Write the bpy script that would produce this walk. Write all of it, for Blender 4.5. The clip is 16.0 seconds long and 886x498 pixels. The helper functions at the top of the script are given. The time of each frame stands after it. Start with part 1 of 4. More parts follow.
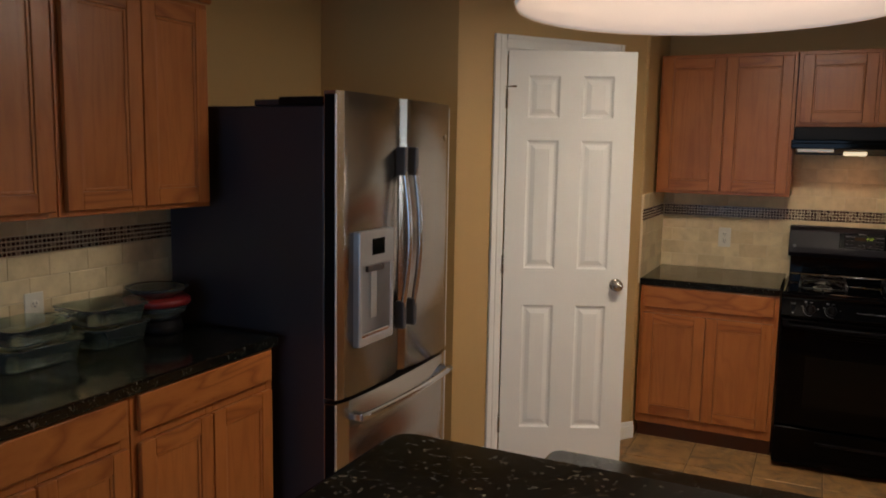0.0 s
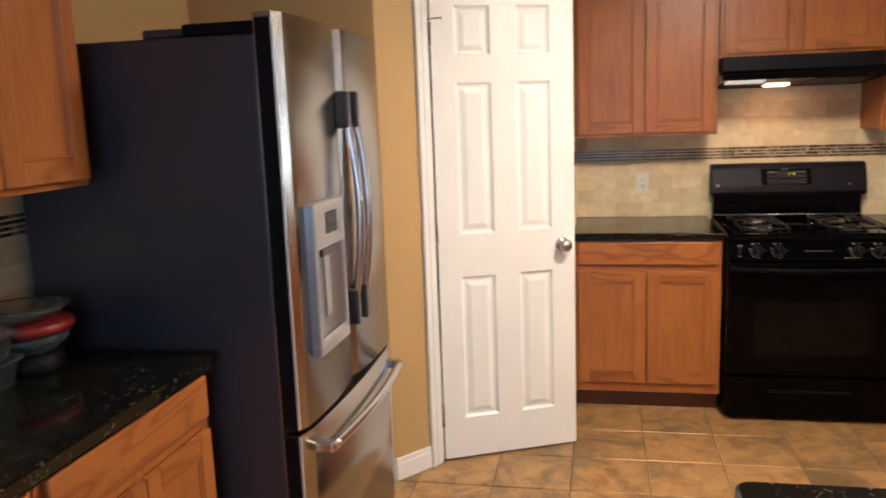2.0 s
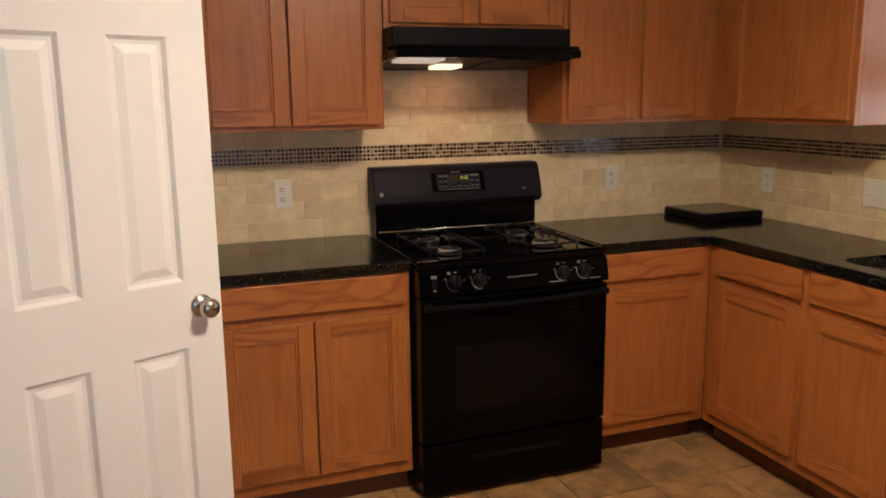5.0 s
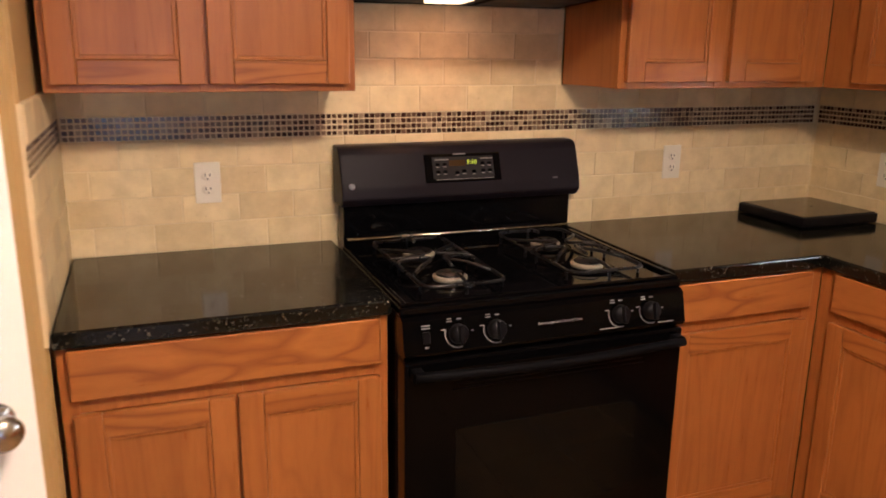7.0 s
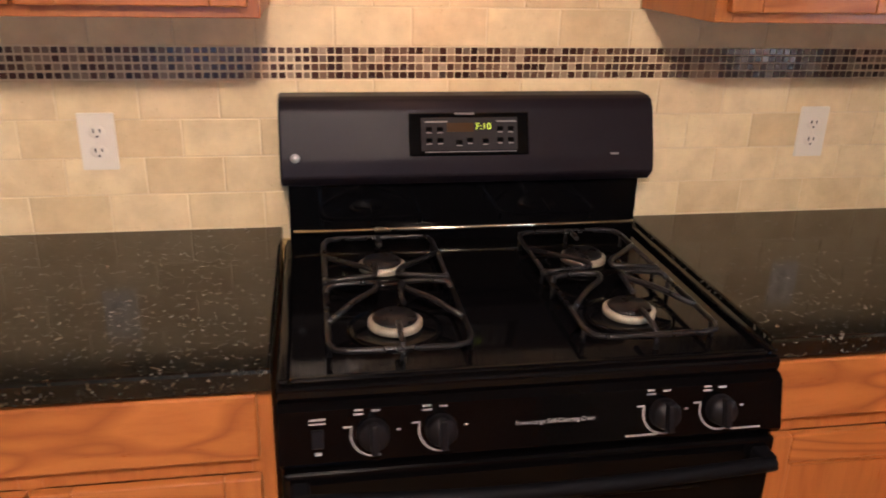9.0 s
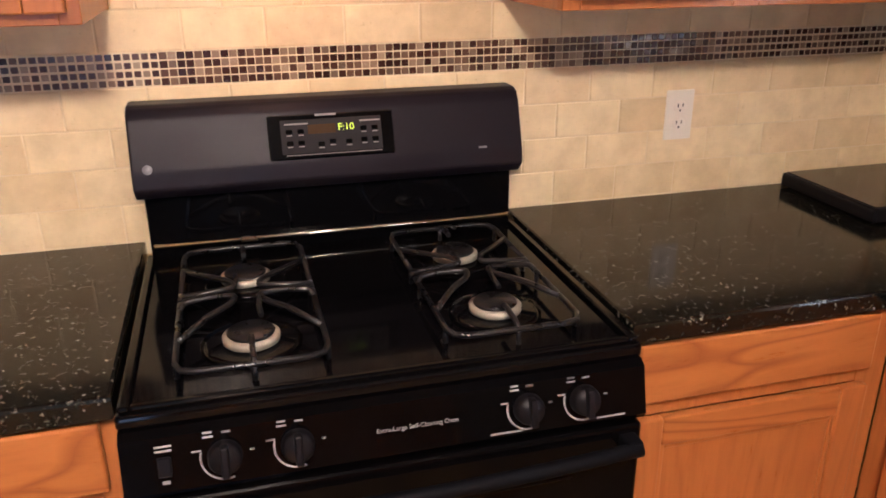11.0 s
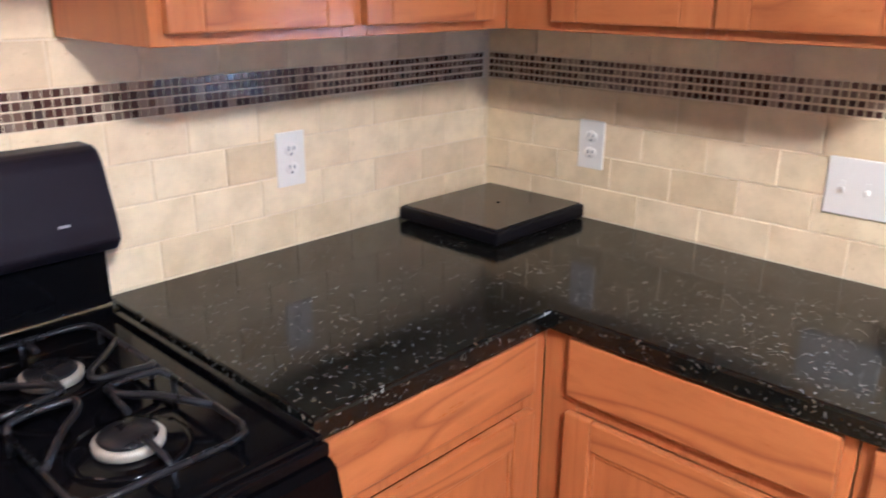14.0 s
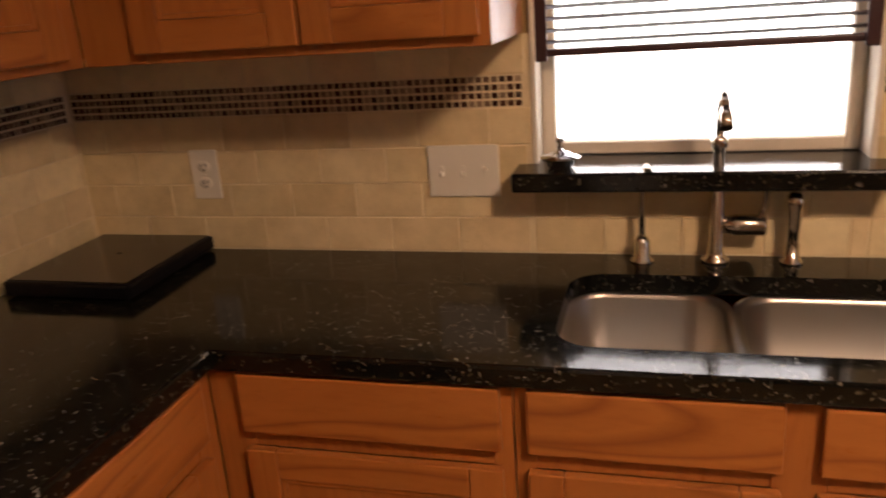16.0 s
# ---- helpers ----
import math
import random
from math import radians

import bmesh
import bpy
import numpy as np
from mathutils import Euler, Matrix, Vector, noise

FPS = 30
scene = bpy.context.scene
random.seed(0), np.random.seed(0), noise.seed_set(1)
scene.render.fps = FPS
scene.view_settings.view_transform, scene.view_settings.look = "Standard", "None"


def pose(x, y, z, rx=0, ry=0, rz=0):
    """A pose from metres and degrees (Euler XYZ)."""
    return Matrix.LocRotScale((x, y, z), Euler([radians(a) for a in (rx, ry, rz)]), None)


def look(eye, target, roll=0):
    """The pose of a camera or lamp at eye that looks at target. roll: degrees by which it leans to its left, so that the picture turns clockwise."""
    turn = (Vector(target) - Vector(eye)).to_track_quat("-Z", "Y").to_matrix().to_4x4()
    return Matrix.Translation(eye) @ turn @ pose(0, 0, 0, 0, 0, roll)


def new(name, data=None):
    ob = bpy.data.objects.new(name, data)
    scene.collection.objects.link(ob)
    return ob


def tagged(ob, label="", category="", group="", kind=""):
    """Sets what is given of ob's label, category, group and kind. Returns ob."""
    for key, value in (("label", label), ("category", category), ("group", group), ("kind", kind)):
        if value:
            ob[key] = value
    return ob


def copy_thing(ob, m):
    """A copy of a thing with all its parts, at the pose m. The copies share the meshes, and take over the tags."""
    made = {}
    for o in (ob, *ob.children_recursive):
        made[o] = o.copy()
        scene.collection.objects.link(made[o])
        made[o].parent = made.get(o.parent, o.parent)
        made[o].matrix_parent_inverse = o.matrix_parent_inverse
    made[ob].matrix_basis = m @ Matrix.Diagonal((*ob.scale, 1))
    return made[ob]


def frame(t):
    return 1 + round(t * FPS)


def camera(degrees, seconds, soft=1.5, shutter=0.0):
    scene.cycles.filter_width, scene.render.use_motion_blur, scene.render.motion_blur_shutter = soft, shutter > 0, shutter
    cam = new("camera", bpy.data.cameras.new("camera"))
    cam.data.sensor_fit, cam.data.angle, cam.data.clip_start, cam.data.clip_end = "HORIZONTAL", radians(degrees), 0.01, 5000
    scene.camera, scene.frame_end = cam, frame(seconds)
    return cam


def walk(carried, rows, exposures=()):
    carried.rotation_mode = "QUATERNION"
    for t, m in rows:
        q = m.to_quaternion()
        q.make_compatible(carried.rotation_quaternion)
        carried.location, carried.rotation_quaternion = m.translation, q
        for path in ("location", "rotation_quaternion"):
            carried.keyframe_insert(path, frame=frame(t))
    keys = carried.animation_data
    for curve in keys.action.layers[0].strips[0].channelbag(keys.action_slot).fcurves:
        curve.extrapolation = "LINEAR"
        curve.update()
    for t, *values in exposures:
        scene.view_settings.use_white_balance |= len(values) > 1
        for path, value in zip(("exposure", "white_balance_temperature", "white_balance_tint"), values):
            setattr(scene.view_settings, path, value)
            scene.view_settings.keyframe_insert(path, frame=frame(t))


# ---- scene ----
cam = camera(58.5, 16.0, 1.7, 0.5)
PATH = [
    (0, (0.178, -0.346, 1.588), (-0.673, 1.447, 1.34), 1.0),
    (0.5, (-0.009, -0.244, 1.552), (-0.777, 1.58, 1.263), 0.9),
    (1, (-0.188, -0.108, 1.542), (-0.891, 1.738, 1.227), 0.8),
    (1.5, (-0.341, -0.026, 1.507), (-0.945, 1.853, 1.182), -0.4),
    (2, (-0.543, 0.072, 1.516), (-0.935, 2.004, 1.182), -2.1),
    (2.5, (-0.642, 0.235, 1.514), (-0.809, 2.2, 1.182), -1.0),
    (3, (-0.718, 0.473, 1.52), (-0.743, 2.448, 1.206), -1.5),
    (3.5, (-0.768, 0.642, 1.542), (-0.571, 2.595, 1.158), 0.3),
    (4, (-0.844, 0.857, 1.538), (-0.402, 2.769, 1.152), -1.8),
    (4.5, (-0.834, 1.095, 1.497), (-0.183, 2.95, 1.124), -1.3),
    (7, (-0.47, 2.319, 1.479), (0.213, 4.133, 0.984), 0.7),
    (7.5, (-0.334, 2.512, 1.473), (0.314, 4.321, 0.916), 0.4),
    (8, (-0.199, 2.746, 1.493), (0.377, 4.562, 0.884), 1.3),
    (8.5, (-0.059, 2.877, 1.488), (0.399, 4.7, 0.806), 1.9),
    (9, (0.105, 2.97, 1.487), (0.417, 4.809, 0.765), 1.4),
    (9.5, (0.159, 2.977, 1.502), (0.549, 4.795, 0.766), 0.0),
    (12, (0.244, 2.999, 1.458), (0.894, 4.756, 0.758), 1.6),
    (12.5, (0.175, 3.105, 1.447), (1.074, 4.748, 0.736), 2.0),
    (13, (0.132, 3.166, 1.468), (1.204, 4.715, 0.794), -0.3),
    (13.5, (0.208, 3.189, 1.429), (1.463, 4.619, 0.813), -0.0),
    (14, (0.269, 3.24, 1.458), (1.641, 4.547, 0.817), 0.4),
    (14.5, (0.267, 3.228, 1.458), (1.838, 4.348, 0.932), -1.4),
    (15, (0.248, 3.264, 1.464), (1.968, 4.127, 0.918), -2.7),
    (15.5, (0.234, 3.264, 1.47), (2.015, 3.97, 0.897), -3.1),
    (16, (0.266, 3.262, 1.459), (2.096, 3.781, 0.838), -4.3),
]
walk(cam, [(t, look(eye, target, roll)) for t, eye, target, roll in PATH],
     [(0, -1.48, 5850, 4), (0.5, -1.16, 5750, 2), (1.0, -0.58, 5750, 4), (1.5, -0.34, 5700, 5), (2.5, -0.16, 5750, 7), (3.5, -0.22, 5800, 8), (4.0, -0.26, 5850, 8), (4.5, -0.76, 5900, 8),
      (7.0, -0.18, 6320, 17), (8.0, 0.18, 6020, 18), (9.0, 0.12, 5850, 18), (9.5, 0.26, 5780, 18), (12.0, 0.45, 5660, 20), (13.0, 0.78, 5350, 20), (13.5, 0.92, 4640, 18), (14.0, 0.86, 4420, 12), (14.5, 0.52, 4600, 8), (15.0, -0.25, 5450, 9), (15.5, -0.60, 6550, 15), (16.0, -1.02, 7500, 28)])

# ---- world and lights ----
world = bpy.data.worlds.new("World")
scene.world = world
world.use_nodes = True
wn = world.node_tree
sky = wn.nodes.new("ShaderNodeTexSky")
sky.sky_type, sky.sun_disc = "NISHITA", False
sky.sun_elevation, sky.sun_rotation = radians(48), radians(60)
wn.links.new(sky.outputs[0], wn.nodes["Background"].inputs[0])
wn.nodes["Background"].inputs[1].default_value = 0.12


def lamp(name, kind, m, energy, color, size=0.3, size_y=None, shape="DISK"):
    data = bpy.data.lights.new(name, kind)
    data.energy, data.color = energy, color
    if kind == "AREA":
        data.shape, data.size = shape, size
        if size_y:
            data.size_y = size_y
    else:
        data.shadow_soft_size = size
    ob = new(name, data)
    ob.matrix_world = m
    return ob


WARM = (1.0, 0.79, 0.58)
CEIL = 2.42
lamp("ceiling_lamp", "AREA", look((0.12, 2.42, CEIL - 0.075), (0.12, 2.42, 0)), 86, WARM, 0.42)
lamp("pendant_lamp", "POINT", pose(0.045, 0.68, 1.865), 3.5, WARM, 0.05)
lamp("hood_lamp", "AREA", look((0.335, 4.395, 1.575), (0.36, 4.48, 1.0)), 0.58, (1.0, 0.46, 0.26), 0.12, 0.10, "RECTANGLE")
lamp("window_daylight", "AREA", look((1.90, 3.188, 1.60), (0.0, 3.0, 1.2)), 4.5, (0.82, 0.90, 1.0), 0.58, 0.9, "RECTANGLE")
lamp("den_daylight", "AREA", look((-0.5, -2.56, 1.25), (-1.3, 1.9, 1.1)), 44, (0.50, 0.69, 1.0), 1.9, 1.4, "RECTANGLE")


# ---- materials ----
class Nodes:
    def __init__(self, name):
        self.mat = bpy.data.materials.new(name)
        self.mat.use_nodes = True
        self.t = self.mat.node_tree
        self.b = self.t.nodes["Principled BSDF"]

    def n(self, kind, **props):
        node = self.t.nodes.new("ShaderNode" + kind)
        for k, v in props.items():
            if k in node.inputs:
                node.inputs[k].default_value = v
        return node

    def link(self, a, b):
        self.t.links.new(a, b)

    def coords(self, scale=(1, 1, 1), shuffle=True):
        tc, mp = self.n("TexCoord"), self.n("Mapping")
        mp.inputs["Scale"].default_value = scale
        if shuffle:
            info, add, mul = self.n("ObjectInfo"), self.n("VectorMath"), self.n("Math")
            mul.operation, mul.inputs[1].default_value = "MULTIPLY", 17.0
            self.link(info.outputs["Random"], mul.inputs[0])
            self.link(tc.outputs["Object"], add.inputs[0])
            self.link(mul.outputs[0], add.inputs[1])
            self.link(add.outputs[0], mp.inputs[0])
        else:
            self.link(tc.outputs["Object"], mp.inputs[0])
        return mp.outputs[0]

    def noise(self, vec, scale, detail=6.0, rough=0.6, dist=0.0):
        t = self.n("TexNoise")
        t.inputs["Scale"].default_value, t.inputs["Detail"].default_value = scale, detail
        t.inputs["Roughness"].default_value, t.inputs["Distortion"].default_value = rough, dist
        self.link(vec, t.inputs["Vector"])
        return t.outputs["Fac"]

    def ramp(self, fac, stops):
        r = self.n("ValToRGB")
        el = r.color_ramp.elements
        while len(el) < len(stops):
            el.new(0.5)
        for e, (p, c) in zip(el, stops):
            e.position, e.color = p, (*c, 1)
        self.link(fac, r.inputs[0])
        return r.outputs[0]

    def mix(self, fac, a, b, kind="MIX"):
        m = self.n("Mix")
        m.data_type, m.blend_type = "RGBA", kind
        for sock, v in ((0, fac), (6, a), (7, b)):
            if isinstance(v, (int, float)):
                m.inputs[sock].default_value = v
            elif isinstance(v, tuple):
                m.inputs[sock].default_value = (*v, 1)
            else:
                self.link(v, m.inputs[sock])
        return m.outputs[2]

    def bump(self, fac, strength, distance=0.002):
        bp = self.n("Bump")
        bp.inputs["Strength"].default_value, bp.inputs["Distance"].default_value = strength, distance
        self.link(fac, bp.inputs["Height"])
        self.link(bp.outputs[0], self.b.inputs["Normal"])

    def spread(self, fac, lo, hi, sock="Roughness"):
        m = self.n("MapRange")
        m.inputs["From Min"].default_value, m.inputs["From Max"].default_value = 0.3, 0.7
        m.inputs["To Min"].default_value, m.inputs["To Max"].default_value = lo, hi
        self.link(fac, m.inputs[0])
        self.link(m.outputs[0], self.b.inputs[sock])


def plain(name, color, rough, metal=0.0, vary=0.12, scale=6.0, bump=0.0, fine=90.0, **more):
    """A surface with slow tonal variation, fine grain and uneven gloss."""
    k = Nodes(name)
    v = k.coords()
    slow, quick = k.noise(v, scale, 4), k.noise(v, fine, 3)
    lo, hi = tuple(c * (1 - vary) for c in color), tuple(min(1, c * (1 + vary)) for c in color)
    tone = k.ramp(slow, [(0.3, lo), (0.7, hi)])
    k.link(k.mix(0.25, tone, k.ramp(quick, [(0.3, lo), (0.7, hi)])), k.b.inputs["Base Color"])
    k.b.inputs["Metallic"].default_value = metal
    k.spread(slow, rough * 0.8, min(1, rough * 1.25))
    if bump:
        k.bump(quick, bump)
    for key, val in more.items():
        k.b.inputs[key.replace("_", " ")].default_value = val
    return k.mat


def oak(name, scale, bold=0.32):
    """Varnished red oak; the grain runs along the axis with the small scale."""
    k = Nodes(name)
    v = k.coords(scale)
    rings = k.noise(v, 1.0, 1.6, 0.5, 0.6)
    tex = k.n("Math")
    tex.operation, tex.inputs[1].default_value = "MULTIPLY", 7.0
    k.link(rings, tex.inputs[0])
    fr = k.n("Math")
    fr.operation = "FRACT"
    k.link(tex.outputs[0], fr.inputs[0])
    fine = k.noise(k.coords(tuple(s * 9 for s in scale)), 1.0, 6, 0.7)
    band = k.ramp(fr.outputs[0], [(0.0, (0.25, 0.075, 0.018)), (0.22, (0.39, 0.134, 0.033)), (0.70, (0.43, 0.152, 0.038)), (1.0, (0.27, 0.083, 0.020))])
    pores = k.ramp(fine, [(0.28, (0.88, 0.84, 0.80)), (0.52, (1, 1, 1))])
    slow = k.noise(k.coords((2, 2, 2)), 1.3, 3)
    tone = k.mix(1.0, k.mix(bold, k.ramp(slow, [(0.3, (0.35, 0.116, 0.029)), (0.7, (0.47, 0.168, 0.042))]), band), pores, "MULTIPLY")
    k.link(tone, k.b.inputs["Base Color"])
    k.spread(fine, 0.26, 0.42)
    k.bump(fine, 0.12, 0.001)
    k.b.inputs["Coat Weight"].default_value, k.b.inputs["Coat Roughness"].default_value = 0.10, 0.28
    k.b.inputs["Specular IOR Level"].default_value = 0.32
    return k.mat


def stone_black():
    k = Nodes("black_granite")
    v = k.coords(shuffle=False)
    slow, mid = k.noise(v, 9, 5), k.noise(v, 60, 6, 0.7)
    base = k.ramp(mid, [(0.35, (0.003, 0.003, 0.0025)), (0.6, (0.007, 0.007, 0.0055)), (0.75, (0.018, 0.017, 0.013))])
    vor = k.n("TexVoronoi")
    vor.inputs["Scale"].default_value, vor.inputs["Randomness"].default_value = 150, 1.0
    warp = k.n("VectorMath")
    nz = k.n("TexNoise")
    nz.inputs["Scale"].default_value, nz.inputs["Detail"].default_value = 70, 5.0
    k.link(v, nz.inputs["Vector"])
    sc = k.n("VectorMath")
    sc.operation, sc.inputs["Scale"].default_value = "SCALE", 0.03
    k.link(nz.outputs["Color"], sc.inputs[0])
    k.link(v, warp.inputs[0])
    k.link(sc.outputs[0], warp.inputs[1])
    k.link(warp.outputs[0], vor.inputs["Vector"])
    sep = k.n("SeparateColor")
    k.link(vor.outputs["Color"], sep.inputs[0])
    chosen = k.ramp(sep.outputs[0], [(0.76, (0, 0, 0)), (0.87, (1, 1, 1))])
    near = k.ramp(vor.outputs["Distance"], [(0.15, (1, 1, 1)), (0.55, (0, 0, 0))])
    patch = k.ramp(k.noise(v, 16, 4, 0.6), [(0.36, (0.36, 0.36, 0.36)), (0.56, (1, 1, 1))])
    fleck = k.mix(1.0, k.mix(1.0, chosen, near, "MULTIPLY"), patch, "MULTIPLY")
    tint = k.ramp(sep.outputs[1], [(0.2, (0.13, 0.105, 0.066)), (0.6, (0.24, 0.22, 0.185)), (0.9, (0.07, 0.075, 0.06))])
    sep2 = k.n("SeparateColor")
    k.link(fleck, sep2.inputs[0])
    col = k.mix(sep2.outputs[0], base, tint)
    k.link(col, k.b.inputs["Base Color"])
    k.spread(slow, 0.06, 0.16)
    k.b.inputs["IOR"].default_value = 1.5
    k.b.inputs["Specular IOR Level"].default_value = 0.31
    return k.mat


def travertine(name="travertine_tile"):
    k = Nodes(name)
    v = k.coords()
    info = k.n("ObjectInfo")
    tone = k.ramp(info.outputs["Random"], [(0.0, (0.70, 0.545, 0.315)), (0.35, (0.80, 0.65, 0.39)), (0.7, (0.84, 0.695, 0.43)), (1.0, (0.77, 0.605, 0.365))])
    cloud, pits = k.noise(v, 14, 6, 0.6), k.noise(v, 130, 4, 0.7)
    c2 = k.mix(1.0, tone, k.ramp(cloud, [(0.3, (0.86, 0.83, 0.78)), (0.65, (1.06, 1.05, 1.03))]), "MULTIPLY")
    c3 = k.mix(1.0, c2, k.ramp(pits, [(0.26, (0.72, 0.66, 0.58)), (0.36, (1, 1, 1))]), "MULTIPLY")
    k.link(c3, k.b.inputs["Base Color"])
    k.spread(cloud, 0.42, 0.62)
    k.b.inputs["Specular IOR Level"].default_value = 0.28
    k.bump(pits, 0.25, 0.0015)
    return k.mat


def slate_floor():
    k = Nodes("floor_tile_ceramic")
    v = k.coords()
    big, mid, fine = k.noise(v, 3.2, 5, 0.6, 0.8), k.noise(v, 11, 6, 0.65, 0.5), k.noise(v, 70, 4)
    base = k.ramp(mid, [(0.28, (0.16, 0.082, 0.028)), (0.5, (0.40, 0.225, 0.082)), (0.72, (0.52, 0.32, 0.135))])
    grey = k.ramp(big, [(0.48, (0, 0, 0)), (0.62, (1, 1, 1))])
    sp = k.n("SeparateColor")
    k.link(grey, sp.inputs[0])
    half = k.n("Math")
    half.operation, half.inputs[1].default_value = "MULTIPLY", 0.62
    k.link(sp.outputs[0], half.inputs[0])
    k.link(k.mix(half.outputs[0], base, (0.085, 0.066, 0.038)), k.b.inputs["Base Color"])
    k.spread(mid, 0.30, 0.5)
    k.bump(mid, 0.25, 0.003)
    return k.mat


def mosaic_mat(name, island):
    k = Nodes(name)
    src = k.n("NewGeometry").outputs["Random Per Island"] if island else k.n("ObjectInfo").outputs["Random"]
    col = k.ramp(src, [(0.0, (0.030, 0.010, 0.007)), (0.34, (0.065, 0.024, 0.015)), (0.55, (0.11, 0.055, 0.034)), (0.72, (0.20, 0.125, 0.08)), (0.85, (0.40, 0.29, 0.19)), (1.0, (0.05, 0.030, 0.025))])
    k.link(col, k.b.inputs["Base Color"])
    k.spread(k.noise(k.coords(), 80, 3), 0.10, 0.3)
    return k.mat


def steel(name, color=(0.42, 0.385, 0.35), rough=0.23, scale=(2, 2, 60)):
    k = Nodes(name)
    streak = k.noise(k.coords(scale), 1.0, 4, 0.6)
    k.link(k.ramp(streak, [(0.2, tuple(c * 0.96 for c in color)), (0.8, color)]), k.b.inputs["Base Color"])
    k.b.inputs["Metallic"].default_value = 1.0
    k.b.inputs["Roughness"].default_value = rough
    return k.mat


def glow(name, color, strength):
    k = Nodes(name)
    k.b.inputs["Base Color"].default_value = (*color, 1)
    k.b.inputs["Emission Color"].default_value = (*color, 1)
    k.b.inputs["Emission Strength"].default_value = strength
    return k.mat


def clear_glass(name, color=(0.9, 0.96, 0.94), rough=0.02, trans=1.0):
    k = Nodes(name)
    k.b.inputs["Base Color"].default_value = (*color, 1)
    k.b.inputs["Transmission Weight"].default_value = trans
    k.b.inputs["Roughness"].default_value, k.b.inputs["IOR"].default_value = rough, 1.47
    return k.mat


OAK_V, OAK_H, OAK_D = oak("oak_upright_grain", (10, 10, 0.9)), oak("oak_level_grain", (1.5, 7, 7), 0.9), oak("oak_deep_grain", (10, 0.9, 10))
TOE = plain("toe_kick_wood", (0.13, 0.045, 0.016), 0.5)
GRANITE = stone_black()
TRAV = travertine()
FLOORTILE = slate_floor()
MOSAIC, MOSAIC_I = mosaic_mat("mosaic_chip_glass", False), mosaic_mat("mosaic_strip_glass", True)
GROUT = plain("sanded_grout", (0.78, 0.64, 0.40), 0.9, bump=0.4)
GROUT_F = plain("floor_grout", (0.20, 0.135, 0.07), 0.95, bump=0.4)
PAINT = plain("tan_wall_paint", (0.50, 0.33, 0.135), 0.62, vary=0.05, scale=2.0, bump=0.25, fine=220)
PAINT_C = plain("ceiling_paint", (0.66, 0.60, 0.50), 0.85, vary=0.04, bump=0.3, fine=160)
WHITE = plain("white_semigloss_paint", (0.85, 0.835, 0.79), 0.34, vary=0.03, scale=3, bump=0.05, fine=120)
PLATE = plain("white_plastic", (0.82, 0.765, 0.65), 0.3, vary=0.03)
SLOT = plain("outlet_slot_dark", (0.02, 0.018, 0.015), 0.6)
STEEL, CHROME = steel("brushed_stainless"), plain("polished_chrome", (0.78, 0.77, 0.75), 0.08, 1.0, vary=0.04)
STEEL_H = steel("brushed_stainless_handle", (0.62, 0.62, 0.63), 0.2)
SINKSTEEL = steel("sink_steel", (0.46, 0.42, 0.37), 0.34, (60, 2, 2))
NICKEL = plain("satin_nickel", (0.48, 0.45, 0.40), 0.22, 1.0)
SLATE = plain("fridge_side_enamel", (0.038, 0.034, 0.040), 0.42, vary=0.08, bump=0.15, fine=400)
OVENBLACK = plain("oven_black_enamel", (0.0018, 0.0016, 0.0018), 0.10, vary=0.2, Specular_IOR_Level=0.08)
HANDLEBLACK = plain("oven_handle_black", (0.004, 0.004, 0.005), 0.5, vary=0.1, Specular_IOR_Level=0.05)
BLACK = plain("black_enamel", (0.0025, 0.0024, 0.0028), 0.075, vary=0.2, Specular_IOR_Level=0.14)
BLACK_M = plain("black_satin_enamel", (0.0065, 0.0058, 0.0068), 0.36, vary=0.1, Specular_IOR_Level=0.12)
IRON = plain("cast_iron_grate", (0.009, 0.0085, 0.009), 0.30, Specular_IOR_Level=0.38, vary=0.25, scale=30, bump=0.3)
CONSOLE = plain("console_black_enamel", (0.0130, 0.0100, 0.0135), 0.38, vary=0.08, Specular_IOR_Level=0.14)
AMBER = plain("unlit_amber_segment", (0.055, 0.026, 0.006), 0.4, Specular_IOR_Level=0.1)
BURNER = plain("burner_aluminium", (0.40, 0.36, 0.285), 0.40, 0.4, vary=0.25, scale=40)
BLACKGLASS = plain("oven_glass", (0.003, 0.003, 0.003), 0.06, Specular_IOR_Level=0.14)
PANEL = plain("display_lens", (0.034, 0.032, 0.033), 0.5, Specular_IOR_Level=0.0)
PRINT = plain("pale_print", (0.26, 0.25, 0.245), 0.7, Specular_IOR_Level=0.1)
GREEN = glow("clock_digits", (0.55, 0.75, 0.05), 0.75)
BULB = glow("hood_bulb_lens", (1.0, 0.74, 0.46), 2.6)
SHADE = glow("pendant_glass_lit", (1.0, 0.84, 0.74), 0.5)
# weak glow in place of lamplight falling on the pale hood panel
LITPANEL = glow("lit_panel_glow", (1.0, 0.84, 0.66), 0.7)
CEILGLOW = glow("ceiling_diffuser_lit", (1.0, 0.76, 0.5), 5.0)
BLIND = plain("burgundy_blind_slat", (0.045, 0.016, 0.016), 0.4)
VINYL = plain("almond_window_vinyl", (0.72, 0.63, 0.50), 0.45)
PANE = clear_glass("window_pane_glass", (1, 1, 1), 0.0)
DISHGLASS = clear_glass("dish_glass", (0.84, 0.95, 0.92), 0.03, 0.96)
REDLID = plain("red_plastic_lid", (0.17, 0.008, 0.009), 0.35)
# silver darkened to carry the shade inside the dispenser bay
BAY = plain("shaded_bay_silver", (0.26, 0.26, 0.275), 0.3, 0.75)
